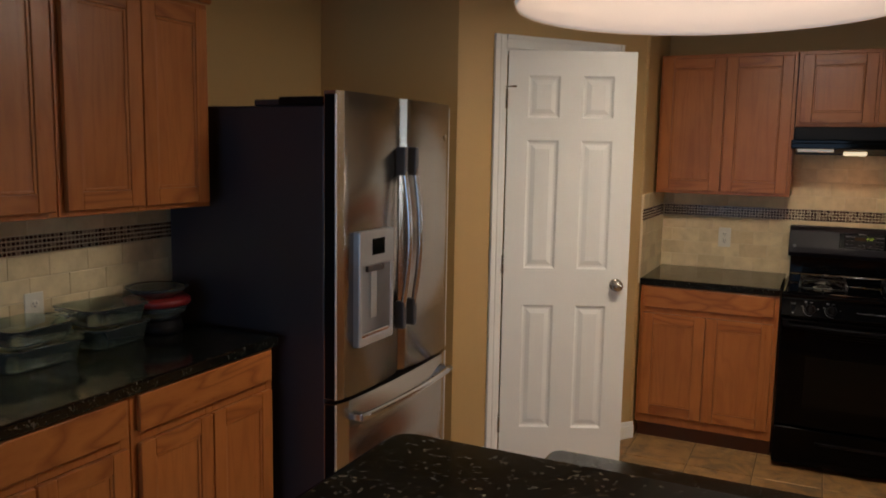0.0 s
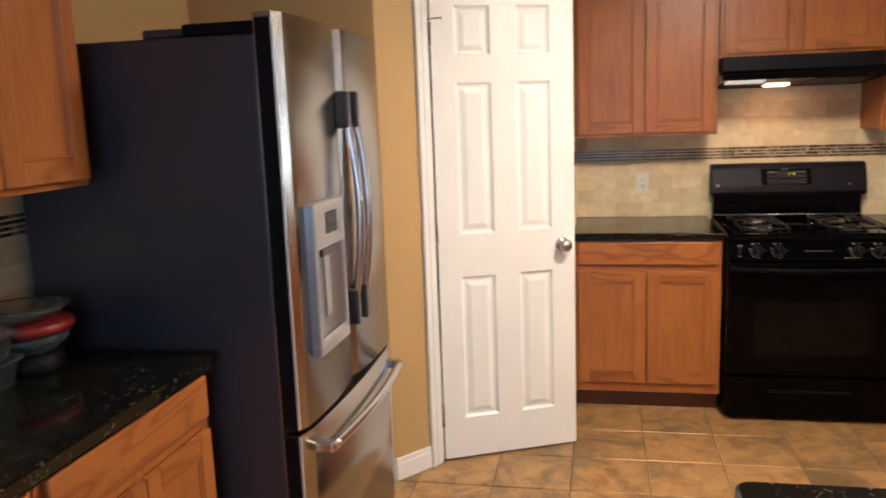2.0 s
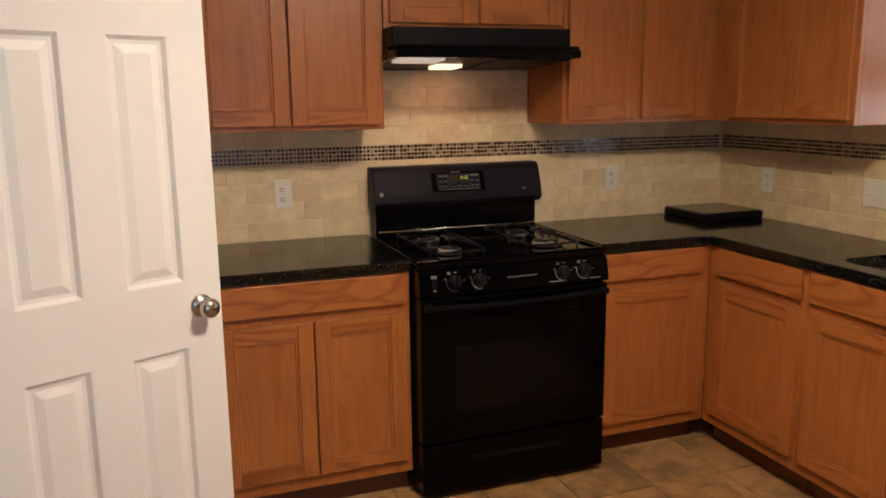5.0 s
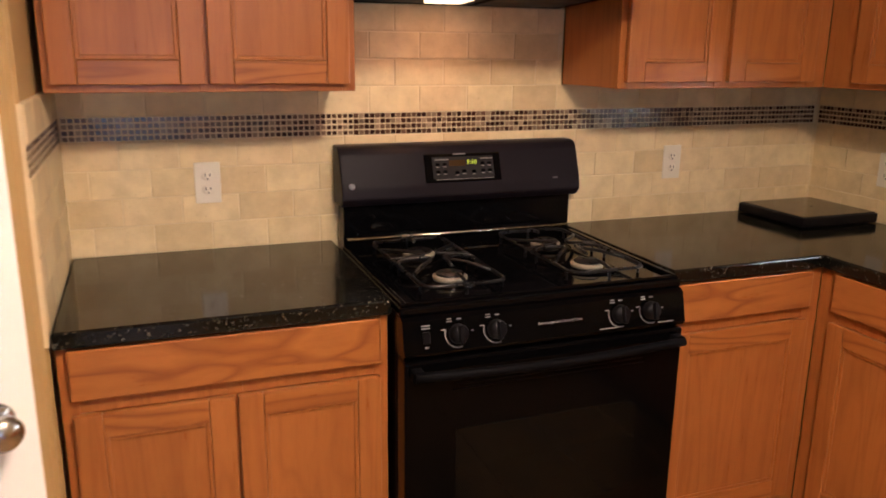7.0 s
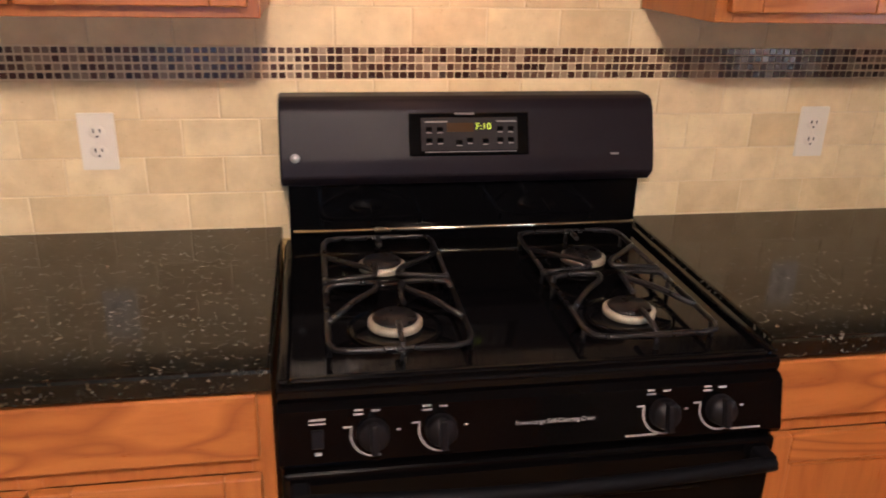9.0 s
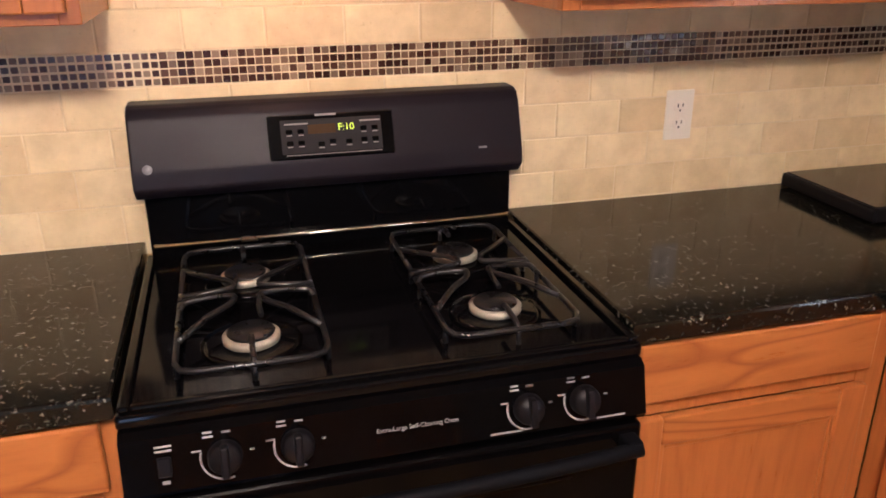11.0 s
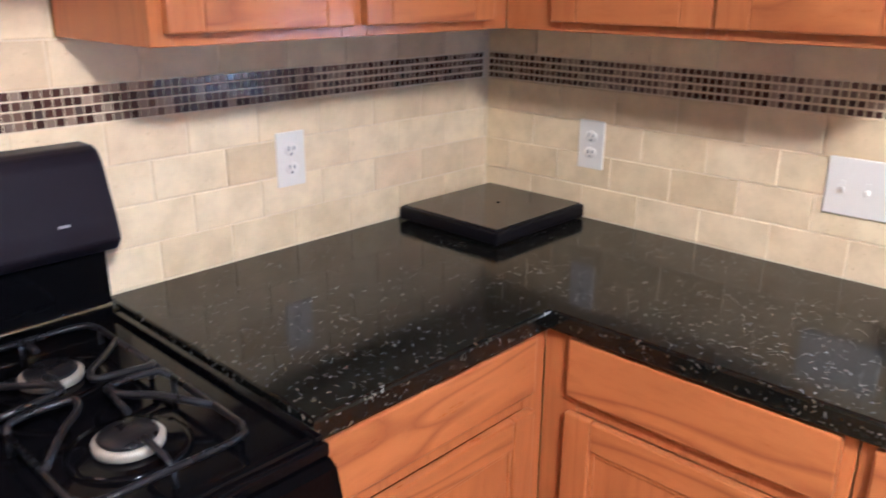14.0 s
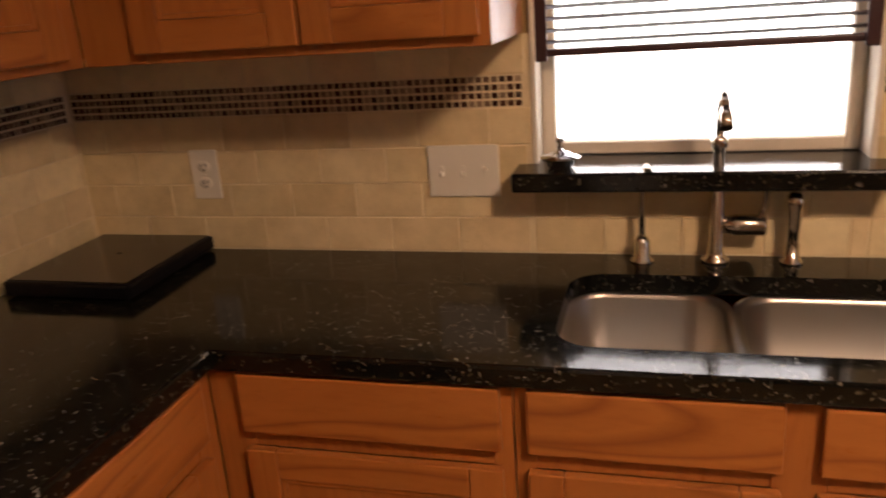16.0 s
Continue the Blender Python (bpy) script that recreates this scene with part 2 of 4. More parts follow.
# pale tone stands for light reflected along the glossy riser lip
LIP = plain("lip_highlight_metal", (0.72, 0.65, 0.52), 0.24, 1.0)
TAP = plain("brushed_nickel_tap", (0.60, 0.54, 0.45), 0.2, 1.0, vary=0.04)
DARKPLASTIC = plain("dark_grey_plastic", (0.040, 0.037, 0.042), 0.35)
EDGE = plain("bright_edge_trim", (0.62, 0.60, 0.57), 0.35, 0.5)
SILVER = plain("silver_plastic", (0.42, 0.42, 0.43), 0.32, 0.6)
OUTSIDE = glow("bright_garden_haze", (0.90, 0.98, 1.0), 12.0)


# ---- mesh helpers ----
def box(bm, x0, x1, y0, y1, z0, z1, bev=0.0, seg=1, mi=0):
    """A box, its edges rounded by bev, into bm."""
    made = bmesh.ops.create_cube(bm, size=1.0, matrix=Matrix.Translation(((x0 + x1) / 2, (y0 + y1) / 2, (z0 + z1) / 2)) @ Matrix.Diagonal((abs(x1 - x0), abs(y1 - y0), abs(z1 - z0), 1)))
    faces = {f for v in made["verts"] for f in v.link_faces}
    if bev:
        edges = {e for v in made["verts"] for e in v.link_edges}
        out = bmesh.ops.bevel(bm, geom=list(edges), offset=bev, segments=seg, profile=0.5, affect="EDGES")
        faces = {f for f in faces if f.is_valid} | set(out["faces"])
    for f in faces:
        f.material_index = mi
    return bm


def tube(bm, points, radius, sides=10, radii=None, mi=0):
    """A round bar through the points, with closed ends."""
    pts = [Vector(p) for p in points]
    rings, side = [], None
    for i, p in enumerate(pts):
        d = (pts[min(i + 1, len(pts) - 1)] - pts[max(i - 1, 0)]).normalized()
        if side is None:
            side = d.orthogonal().normalized()
        side = (side - d * side.dot(d)).normalized()
        up, r = d.cross(side), (radii[i] if radii else radius)
        rings.append([bm.verts.new(p + r * (math.cos(a) * side + math.sin(a) * up)) for a in (2 * math.pi * j / sides for j in range(sides))])
    for a, b in zip(rings, rings[1:]):
        for j in range(sides):
            f = bm.faces.new((a[j], a[(j + 1) % sides], b[(j + 1) % sides], b[j]))
            f.smooth, f.material_index = True, mi
    for ring, flip in ((rings[0], True), (rings[-1], False)):
        bm.faces.new(list(reversed(ring)) if flip else ring).material_index = mi
    return bm


def lathe(bm, profile, sides=32, centre=(0, 0, 0), mi=0, sx=1.0, sy=1.0):
    """A turned shape from (radius, height) steps about z."""
    rings = []
    for r, z in profile:
        rings.append([bm.verts.new((centre[0] + sx * max(r, 1e-4) * math.cos(2 * math.pi * j / sides), centre[1] + sy * max(r, 1e-4) * math.sin(2 * math.pi * j / sides), centre[2] + z)) for j in range(sides)])
    for a, b in zip(rings, rings[1:]):
        for j in range(sides):
            f = bm.faces.new((a[j], a[(j + 1) % sides], b[(j + 1) % sides], b[j]))
            f.smooth, f.material_index = True, mi
    return bm


def part(name, bm, material, parent=None, label=""):
    """Links a bmesh as one mesh object, under a thing or a part."""
    me = bpy.data.meshes.new(name)
    bm.normal_update()
    bm.to_mesh(me)
    bm.free()
    for m in material if isinstance(material, (list, tuple)) else [material]:
        me.materials.append(m)
    ob = new(name, me)
    if parent is not None:
        ob.parent = parent
    if label:
        ob["label"] = label
    return ob


def thing(name, m, label, category, group="", kind=""):
    ob = new(name)
    ob.empty_display_size = 0.05
    ob.matrix_world = m
    return tagged(ob, label, category, group, kind)


def B():
    return bmesh.new()


def lettering(name, text, size, m, material, parent, spacing=1.0):
    cu = bpy.data.curves.new(name, "FONT")
    cu.body, cu.size, cu.extrude, cu.align_x, cu.align_y = text, size, 0.0003, "CENTER", "CENTER"
    cu.space_character = spacing
    cu.materials.append(material)
    ob = new(name, cu)
    ob.parent = parent
    ob.matrix_local = m
    return ob


# ---- the plan ----
XW, XE, YS, YN = -2.15, 1.86, -2.5, 4.6
PX = -0.68                        # the short wall that ends the range run
TOP = 0.914
NEDGE, EEDGE, WEDGE = 3.985, 1.325, -1.55
UP0, UP1 = 1.370, 2.134
WY0, WY1, WZ0, WZ1 = 2.868, 3.508, 1.085, 2.05
TILE = 0.0775

# ---- structure ----
bm = B()
box(bm, XW - 0.3, XE + 0.3, YS - 0.3, YN + 0.3, -0.12, -0.006)
floor = tagged(part("floor", bm, GROUT_F), "tan and brown ceramic tile floor with dark grout", "floor", kind="structure")
bm = B()
box(bm, XW - 0.3, XE + 0.3, YS - 0.3, YN + 0.3, CEIL, CEIL + 0.1)
tagged(part("ceiling", bm, PAINT_C), "plain painted ceiling", "ceiling", kind="structure")
bm = B()
box(bm, XW - 0.15, XE + 0.15, YN + 0.012, YN + 0.16, 0, CEIL)
wall_north = tagged(part("wall_north", bm, PAINT), "tan painted wall with travertine backsplash", "wall", kind="structure")
bm = B()
xa, xb = XE + 0.012, XE + 0.16
box(bm, xa, xb, WY1, YN + 0.012, 0, CEIL)
box(bm, xa, xb, YS - 0.15, WY0, 0, CEIL)
box(bm, xa, xb, WY0, WY1, 0, WZ0)
box(bm, xa, xb, WY0, WY1, WZ1, CEIL)
wall_east = tagged(part("wall_east", bm, PAINT), "tan painted wall with a window over the sink", "wall", kind="structure")
bm = B()
box(bm, XW - 0.16, XW - 0.012, YS - 0.15, YN + 0.012, 0, CEIL)
wall_west = tagged(part("wall_west", bm, PAINT), "tan painted wall with travertine backsplash", "wall", kind="structure")
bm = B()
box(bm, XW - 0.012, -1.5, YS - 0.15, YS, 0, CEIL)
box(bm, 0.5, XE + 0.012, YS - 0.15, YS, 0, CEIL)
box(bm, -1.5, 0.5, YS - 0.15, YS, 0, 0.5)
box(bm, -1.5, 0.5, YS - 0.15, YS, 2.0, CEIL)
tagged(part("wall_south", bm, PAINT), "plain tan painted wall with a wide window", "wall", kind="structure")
DIAG = pose(-1.395, 3.098, 0, 0, 0, 52)
DLEN, HX0, HX1, DOORH = 1.150, 0.252, 0.905, 2.085
bm = B()
box(bm, 0, HX0, 0, 0.11, 0, CEIL)
box(bm, HX1, DLEN, 0, 0.11, 0, CEIL)
box(bm, HX0, HX1, 0, 0.11, DOORH, CEIL)
ob = tagged(part("wall_pantry_diagonal", bm, PAINT), "tan painted diagonal wall round the pantry door", "wall", kind="structure")
ob.matrix_world = DIAG
bm = B()
box(bm, XW - 0.012, -1.395, 3.098, 3.208, 0, CEIL)
tagged(part("wall_pantry_south", bm, PAINT), "tan painted wall beside the refrigerator", "wall", kind="structure")
bm = B()
box(bm, PX - 0.11, PX - 0.012, 3.985, YN + 0.012, 0, CEIL)
wall_pantry_east = tagged(part("wall_pantry_east", bm, PAINT), "short tan wall that ends the range counter", "wall", kind="structure")


def baseboard(m, length, label="white painted baseboard with a moulded top"):
    bm = B()
    box(bm, 0, length, -0.014, 0, 0, 0.075, 0.003)
    box(bm, 0, length, -0.010, 0, 0.075, 0.098, 0.004, 2)
    ob = tagged(part("baseboard", bm, WHITE), label, "baseboard", kind="structure")
    ob.matrix_world = m
    return ob


baseboard(DIAG, HX0 - 0.062)
baseboard(DIAG @ pose(HX1 + 0.062, 0, 0), DLEN - HX1 - 0.062)
baseboard(pose(-1.62, 3.098, 0), 0.225)


def casing():
    """The stepped white trim and jamb round the pantry door."""
    t = thing("door_frame", DIAG, "white painted door casing with stepped moulding", "door frame", kind="structure")
    for x0, x1, name in ((HX0 - 0.06, HX0 + 0.004, "casing_side"), (HX1 - 0.004, HX1 + 0.06, "casing_side")):
        bm = B()
        box(bm, x0, x1, -0.012, -0.001, 0, DOORH + 0.06, 0.002)
        inner = x0 if x0 < 0.5 else x1
        s = 1 if x0 < 0.5 else -1
        box(bm, min(inner, inner + s * 0.022), max(inner, inner + s * 0.022), -0.020, -0.012, 0, DOORH + 0.06, 0.003, 2)
        box(bm, min(inner + s * 0.030, inner + s * 0.044), max(inner + s * 0.030, inner + s * 0.044), -0.016, -0.012, 0, DOORH + 0.05, 0.002)
        part(name, bm, WHITE, t)
    bm = B()
    box(bm, HX0 + 0.004, HX1 - 0.004, -0.012, -0.001, DOORH - 0.004, DOORH + 0.06, 0.002)
    box(bm, HX0 + 0.004, HX1 - 0.004, -0.020, -0.012, DOORH + 0.038, DOORH + 0.06, 0.003, 2)
    part("casing_head", bm, WHITE, t)
    bm = B()
    box(bm, HX0 + 0.001, HX0 + 0.018, 0.001, 0.108, 0, DOORH - 0.001, 0.001)
    box(bm, HX1 - 0.018, HX1 - 0.001, 0.001, 0.108, 0, DOORH - 0.001, 0.001)
    box(bm, HX0 + 0.018, HX1 - 0.018, 0.001, 0.108, DOORH - 0.018, DOORH - 0.001, 0.001)
    part("jamb", bm, WHITE, t)


casing()


def pantry_door():
    """Six-panel leaf, hinged at local x = 0, with its room face at y = 0."""
    W, H, T = 0.620, 2.060, 0.035
    t = thing("door_1", DIAG @ pose(HX0 + 0.018, -0.012, 0.012, 0, 0, -27.0), "white six-panel pantry door standing ajar", "door", kind="structure")
    cols = ((0.098, 0.252), (0.362, 0.514))
    rows = ((0.182, 0.815), (1.0, 1.632), (1.74, 1.942))
    bm = B()
    xs = [0, cols[0][0], cols[0][1], cols[1][0], cols[1][1], W]
    zs = [0, rows[0][0], rows[0][1], rows[1][0], rows[1][1], rows[2][0], rows[2][1], H]
    for i in range(5):
        for j in range(7):
            if i % 2 and j % 2:
                # moulded recess, then a raised field
                x0, x1, z0, z1 = xs[i], xs[i + 1], zs[j], zs[j + 1]
                loops = []
                for inset, depth in ((0, 0), (0.010, 0.010), (0.020, 0.011), (0.042, 0.003)):
                    loops.append([bm.verts.new((x, depth, z)) for x, z in ((x0 + inset, z0 + inset), (x1 - inset, z0 + inset), (x1 - inset, z1 - inset), (x0 + inset, z1 - inset))])
                for a, b in zip(loops, loops[1:]):
                    for k in range(4):
                        bm.faces.new((a[k], a[(k + 1) % 4], b[(k + 1) % 4], b[k]))
                bm.faces.new(loops[-1])
            else:
                bm.faces.new([bm.verts.new((x, 0, z)) for x, z in ((xs[i], zs[j]), (xs[i + 1], zs[j]), (xs[i + 1], zs[j + 1]), (xs[i], zs[j + 1]))])
    bmesh.ops.remove_doubles(bm, verts=bm.verts, dist=1e-5)
    box(bm, 0, W, 0.0125, T, 0, H)
    for x0, x1, z0, z1 in ((0, 0.004, 0, H), (W - 0.004, W, 0, H), (0.004, W - 0.004, 0, 0.004), (0.004, W - 0.004, H - 0.004, H)):
        box(bm, x0, x1, 0.0002, 0.0125, z0, z1)
    part("leaf", bm, WHITE, t)
    for face, s in ((0, -1), (T, 1)):
        bm = B()
        lathe(bm, [(0.0, 0.0), (0.031, 0.0), (0.031, 0.005), (0.026, 0.008), (0.012, 0.011), (0.011, 0.026), (0.020, 0.032), (0.027, 0.042), (0.027, 0.053), (0.020, 0.062), (0.0, 0.065)], 28)
        k = part("door_knob", bm, NICKEL, t, "satin nickel round knob")
        k.matrix_local = pose(0.560, face, 0.925, 90 if s < 0 else -90)
    for z in (0.2, 1.02, 1.83):
        bm = B()
        tube(bm, [(-0.006, -0.006, z - 0.045), (-0.006, -0.006, z + 0.045)], 0.0065, 10)
        box(bm, -0.004, 0.0, 0.0, 0.03, z - 0.045, z + 0.045)
        part("hinge", bm, NICKEL, t, "worn nickel hinge")
    bm = B()
    tube(bm, [(-0.012, -0.012, 1.885), (0.008, -0.042, 1.885), (0.026, -0.048, 1.885)], 0.004, 8)
    lathe(bm, [(0, 0), (0.008, 0), (0.008, 0.01), (0, 0.01)], 12, (0.03, -0.048, 1.88))
    part("hinge_stop", bm, NICKEL, t, "small hinge-pin door stop")


pantry_door()


# ---- cabinets ----
def slab_front(bm, x0, x1, z0, z1, y0=-0.019, y1=-0.001):
    """A solid drawer front with a rounded edge."""
    box(bm, x0, x1, y0, y1, z0, z1, 0.004, 2)
    return bm


def panel_front(t, x0, x1, z0, z1, rail=0.056):
    """A framed door: a recessed flat panel that carries its stiles, rails and beading."""
    y0, y1 = -0.020, -0.001
    a, b, c, d = x0 + rail, x1 - rail, z0 + rail, z1 - rail
    bm = B()
    box(bm, a - 0.006, b + 0.006, -0.010, -0.002, c - 0.006, d + 0.006)
    door = part("door", bm, OAK_V, t)
    for q0, q1 in ((x0, a), (b, x1)):
        part("stile", box(B(), q0, q1, y0, y1, z0, z1, 0.003, 2), OAK_V, door)
    for r0, r1 in ((z0, c), (d, z1)):
        part("rail", box(B(), a + 0.0003, b - 0.0003, y0 + 0.0006, y1, r0, r1, 0.003, 2), OAK_H, door)
    bm = B()
    for q0, q1, r0, r1 in ((a, a + 0.010, c, d), (b - 0.010, b, c, d), (a + 0.010, b - 0.010, c, c + 0.010), (a + 0.010, b - 0.010, d - 0.010, d)):
        box(bm, q0, q1, -0.0150, -0.0098, r0, r1, 0.0024, 2)
    part("beading", bm, OAK_V, door)
    return door


def cabinet(name, m, w, depth, z0, z1, doors, drawers=(), toe=True, label="", category="cabinet", group="", stile=0.04, gap=0.0):
    """Width along local x, face at y = 0 looking to -y. doors and drawers: (x0, x1, z0, z1)."""
    t = thing(name, m, label, category, group)
    base = z0 + (0.10 if toe else 0)
    bm = B()
    box(bm, 0.001, 0.017, 0.019, depth, base, z1, 0.001, 1, 0)
    box(bm, w - 0.017, w - 0.001, 0.019, depth, base, z1, 0.001, 1, 0)
    box(bm, 0.017, w - 0.017, depth - 0.008, depth, base, z1)
    box(bm, 0.017, w - 0.017, 0.019, depth - 0.008, base, base + 0.016, 0, 1, 1)
    if not toe:
        box(bm, 0.017, w - 0.017, 0.019, depth - 0.008, z1 - 0.016, z1, 0, 1, 1)
    part("carcass", bm, [OAK_V, OAK_H], t)
    bm = B()
    spans = sorted({(d[0], d[1]) for d in doors})
    a, b = spans[0][0] + 0.014, spans[-1][1] - 0.014
    box(bm, 0.0005, a, 0, 0.019, base, z1, 0.0015, 1, 0)
    box(bm, b, w - 0.0005, 0, 0.019, base, z1, 0.0015, 1, 0)
    for (_, q0), (q1, _) in zip(spans, spans[1:]):
        box(bm, q0 - 0.014, q1 + 0.014, 0.0002, 0.019, base, z1, 0.0015, 1, 0)
    edges = [a] + [q for (_, q0), (q1, _) in zip(spans, spans[1:]) for q in (q0 - 0.014, q1 + 0.014)] + [b]
    levels = [(z1 - 0.038, z1), (base, min(d[2] for d in doors) + 0.014)] + sorted({(d[2] - 0.034, d[2] + 0.012) for d in drawers})
    for q0, q1 in zip(edges[::2], edges[1::2]):
        for r0, r1 in levels:
            box(bm, q0, q1, 0.0004, 0.019, r0, r1, 0.001, 1, 1)
    part("face_frame", bm, [OAK_V, OAK_H], t)
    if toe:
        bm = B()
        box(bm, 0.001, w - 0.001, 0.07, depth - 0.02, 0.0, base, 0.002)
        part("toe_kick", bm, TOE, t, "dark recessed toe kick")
    for d in drawers:
        part("drawer_front", slab_front(B(), *d), OAK_H, t)
    for d in doors:
        panel_front(t, *d)
    return t


FY = 4.01                        # face of the range run
FX = 1.35                        # face of the sink run
FW = -1.575                      # face of the west run
D0, D1, R0, R1 = 0.152, 0.724, 0.757, 0.869
cabinet("base_cabinet", pose(PX + 0.002, FY, 0), 0.708, YN - FY - 0.002, 0, 0.875, [(0.022, 0.350, D0, D1), (0.356, 0.686, D0, D1)], [(0.022, 0.686, R0, R1)], label="honey oak base cabinet with one drawer and two framed doors", group="range counter cabinets")
cabinet("base_cabinet", pose(0.815, FY, 0), FX - 0.815 - 0.0002, YN - FY - 0.002, 0, 0.875, [(0.015, 0.486, D0, D1)], [(0.015, 0.486, R0, R1)], label="honey oak base cabinet with one drawer and one door", group="range counter cabinets")
for y0, y1, fronts in ((FY - 0.0002, 3.475, [(0.062, 0.516)]), (3.474, 2.635, [(0.022, 0.394), (0.444, 0.816)]), (2.634, 2.20, [(0.022, 0.41)])):
    cabinet("base_cabinet", pose(FX, y0, 0, 0, 0, -90), y0 - y1 - 0.001, XE - FX - 0.002, 0, 0.875, [(a, b, D0, D1) for a, b in fronts], [(a, b, R0, R1) for a, b in fronts], label="honey oak base cabinet with drawer fronts below the sink counter", group="sink counter cabinets")
for y0, y1 in ((0.0, 0.62), (0.622, 1.258), (1.26, 1.915)):
    w = y1 - y0
    cabinet("base_cabinet", pose(FW, y0, 0, 0, 0, 90), w, FW - XW - 0.002, 0, 0.875, [(0.022, w / 2 - 0.003, D0, D1), (w / 2 + 0.003, w - 0.022, D0, D1)], [(0.022, w - 0.022, R0, R1)], label="honey oak base cabinet with one drawer and two doors in shade", group="west counter cabinets")

UY = YN - 0.32
cabinet("wall_cabinet", pose(PX + 0.006, UY, 0), 0.704, 0.318, UP0, UP1, [(0.016, 0.345, UP0 + 0.018, UP1 - 0.02), (0.353, 0.686, UP0 + 0.018, UP1 - 0.02)], toe=False, label="honey oak wall cabinet with two tall framed doors", group="range wall cabinets")
cabinet("wall_cabinet", pose(0.033, UY, 0), 0.752, 0.318, 1.740, UP1, [(0.02, 0.368, 1.760, UP1 - 0.02), (0.384, 0.732, 1.760, UP1 - 0.02)], toe=False, label="short honey oak wall cabinet above the range hood", group="range wall cabinets")
cabinet("wall_cabinet", pose(0.787, UY, 0), 1.540 - 0.787 - 0.0002, 0.318, UP0, UP1, [(0.02, 0.345, UP0 + 0.018, UP1 - 0.02), (0.371, 0.694, UP0 + 0.018, UP1 - 0.02)], toe=False, label="honey oak wall cabinet in the corner beside the hood", group="range wall cabinets")
cabinet("wall_cabinet", pose(1.540, UY - 0.0002, 0, 0, 0, -90), UY - 0.0002 - 3.517, 0.318, UP0, UP1, [(0.120, 0.438, UP0 + 0.018, UP1 - 0.02), (0.444, 0.746, UP0 + 0.018, UP1 - 0.02)], toe=False, label="honey oak wall cabinet between the corner and the window", group="sink wall cabinets")
UWX = -1.845
for y0, y1 in ((0.0, 0.63), (0.632, 1.266), (1.268, 1.910)):
    w = y1 - y0
    cabinet("wall_cabinet", pose(UWX, y0, 0, 0, 0, 90), w, UWX - XW - 0.004, UP0, 2.085, [(0.02, w / 2 - 0.003, UP0 + 0.018, 2.065), (w / 2 + 0.003, w - 0.02, UP0 + 0.018, 2.065)], toe=False, label="honey oak wall cabinet with two doors in shade", group="west wall cabinets")
    bm = B()
    box(bm, y0, y1, -0.03, 0.0, 0, 0.03, 0.008, 2)
    ob = tagged(part("cabinet_crown", bm, OAK_H), "honey oak crown strip on the wall cabinet", "moulding")
    ob.matrix_world = pose(UWX, 0, 2.086, 0, 0, 90)


# ---- counters ----
def worktop(name, outline, z0, z1, label, hole=None, bev=0.006):
    """A slab from a plan outline, its top edge rounded; hole: plan outlines cut right through."""
    bm = B()
    vs = [bm.verts.new((x, y, z0)) for x, y in outline]
    f = bm.faces.new(vs)
    if f.normal.z > 0:
        bmesh.ops.reverse_faces(bm, faces=[f])
    up = bmesh.ops.extrude_face_region(bm, geom=[f])
    top = [v for v in up["geom"] if isinstance(v, bmesh.types.BMVert)]
    bmesh.ops.translate(bm, verts=top, vec=(0, 0, z1 - z0))
    bmesh.ops.recalc_face_normals(bm, faces=bm.faces)
    edges = [e for e in bm.edges if all(abs(v.co.z - z1) < 1e-5 for v in e.verts) or all(abs(v.co.z - z0) < 1e-5 for v in e.verts)]
    bmesh.ops.bevel(bm, geom=edges, offset=bev, segments=2, profile=0.5, affect="EDGES")
    ob = tagged(part(name, bm, GRANITE), label, "worktop")
    for h in hole or ():
        cb = B()
        hv = [cb.verts.new((x, y, z0 - 0.05)) for x, y in h]
        hf = cb.faces.new(hv)
        ex = bmesh.ops.extrude_face_region(cb, geom=[hf])
        bmesh.ops.translate(cb, verts=[v for v in ex["geom"] if isinstance(v, bmesh.types.BMVert)], vec=(0, 0, z1 - z0 + 0.1))
        bmesh.ops.recalc_face_normals(cb, faces=cb.faces)
        cut = part("cutter", cb, GRANITE)
        mod = ob.modifiers.new("cut", "BOOLEAN")
        mod.operation, mod.object, mod.solver = "DIFFERENCE", cut, "EXACT"
        dg = bpy.context.evaluated_depsgraph_get()
        me = bpy.data.meshes.new_from_object(ob.evaluated_get(dg))
        ob.modifiers.clear()
        ob.data = me
        bpy.data.objects.remove(cut)
    return ob


def rounded(x0, x1, y0, y1, r, n=7):
    pts = []
    for cx, cy, a in ((x1 - r, y1 - r, 0), (x0 + r, y1 - r, 90), (x0 + r, y0 + r, 180), (x1 - r, y0 + r, 270)):
        pts += [(cx + r * math.cos(radians(a + 90 * i / n)), cy + r * math.sin(radians(a + 90 * i / n))) for i in range(n + 1)]
    return pts


SX0, SX1, SY0, SY1, SYM = 1.405, 1.735, 2.79, 3.420, 3.125
worktop("worktop", [(PX + 0.001, NEDGE), (0.032, NEDGE), (0.032, YN - 0.001), (PX + 0.001, YN - 0.001)], 0.876, TOP, "polished black granite worktop with pale flecks beside the range")
worktop("worktop", [(0.809, NEDGE), (EEDGE, NEDGE), (EEDGE, 2.18), (XE - 0.001, 2.18), (XE - 0.001, YN - 0.001), (0.809, YN - 0.001)], 0.876, TOP, "polished black granite corner worktop with an undermount sink", [rounded(SX0, SX1, SY0, SY1, 0.07)])
worktop("worktop", [(XW + 0.001, -0.02), (WEDGE, -0.02), (WEDGE, 1.919), (XW + 0.001, 1.919)], 0.876, TOP, "polished black granite worktop in shade beside the refrigerator")


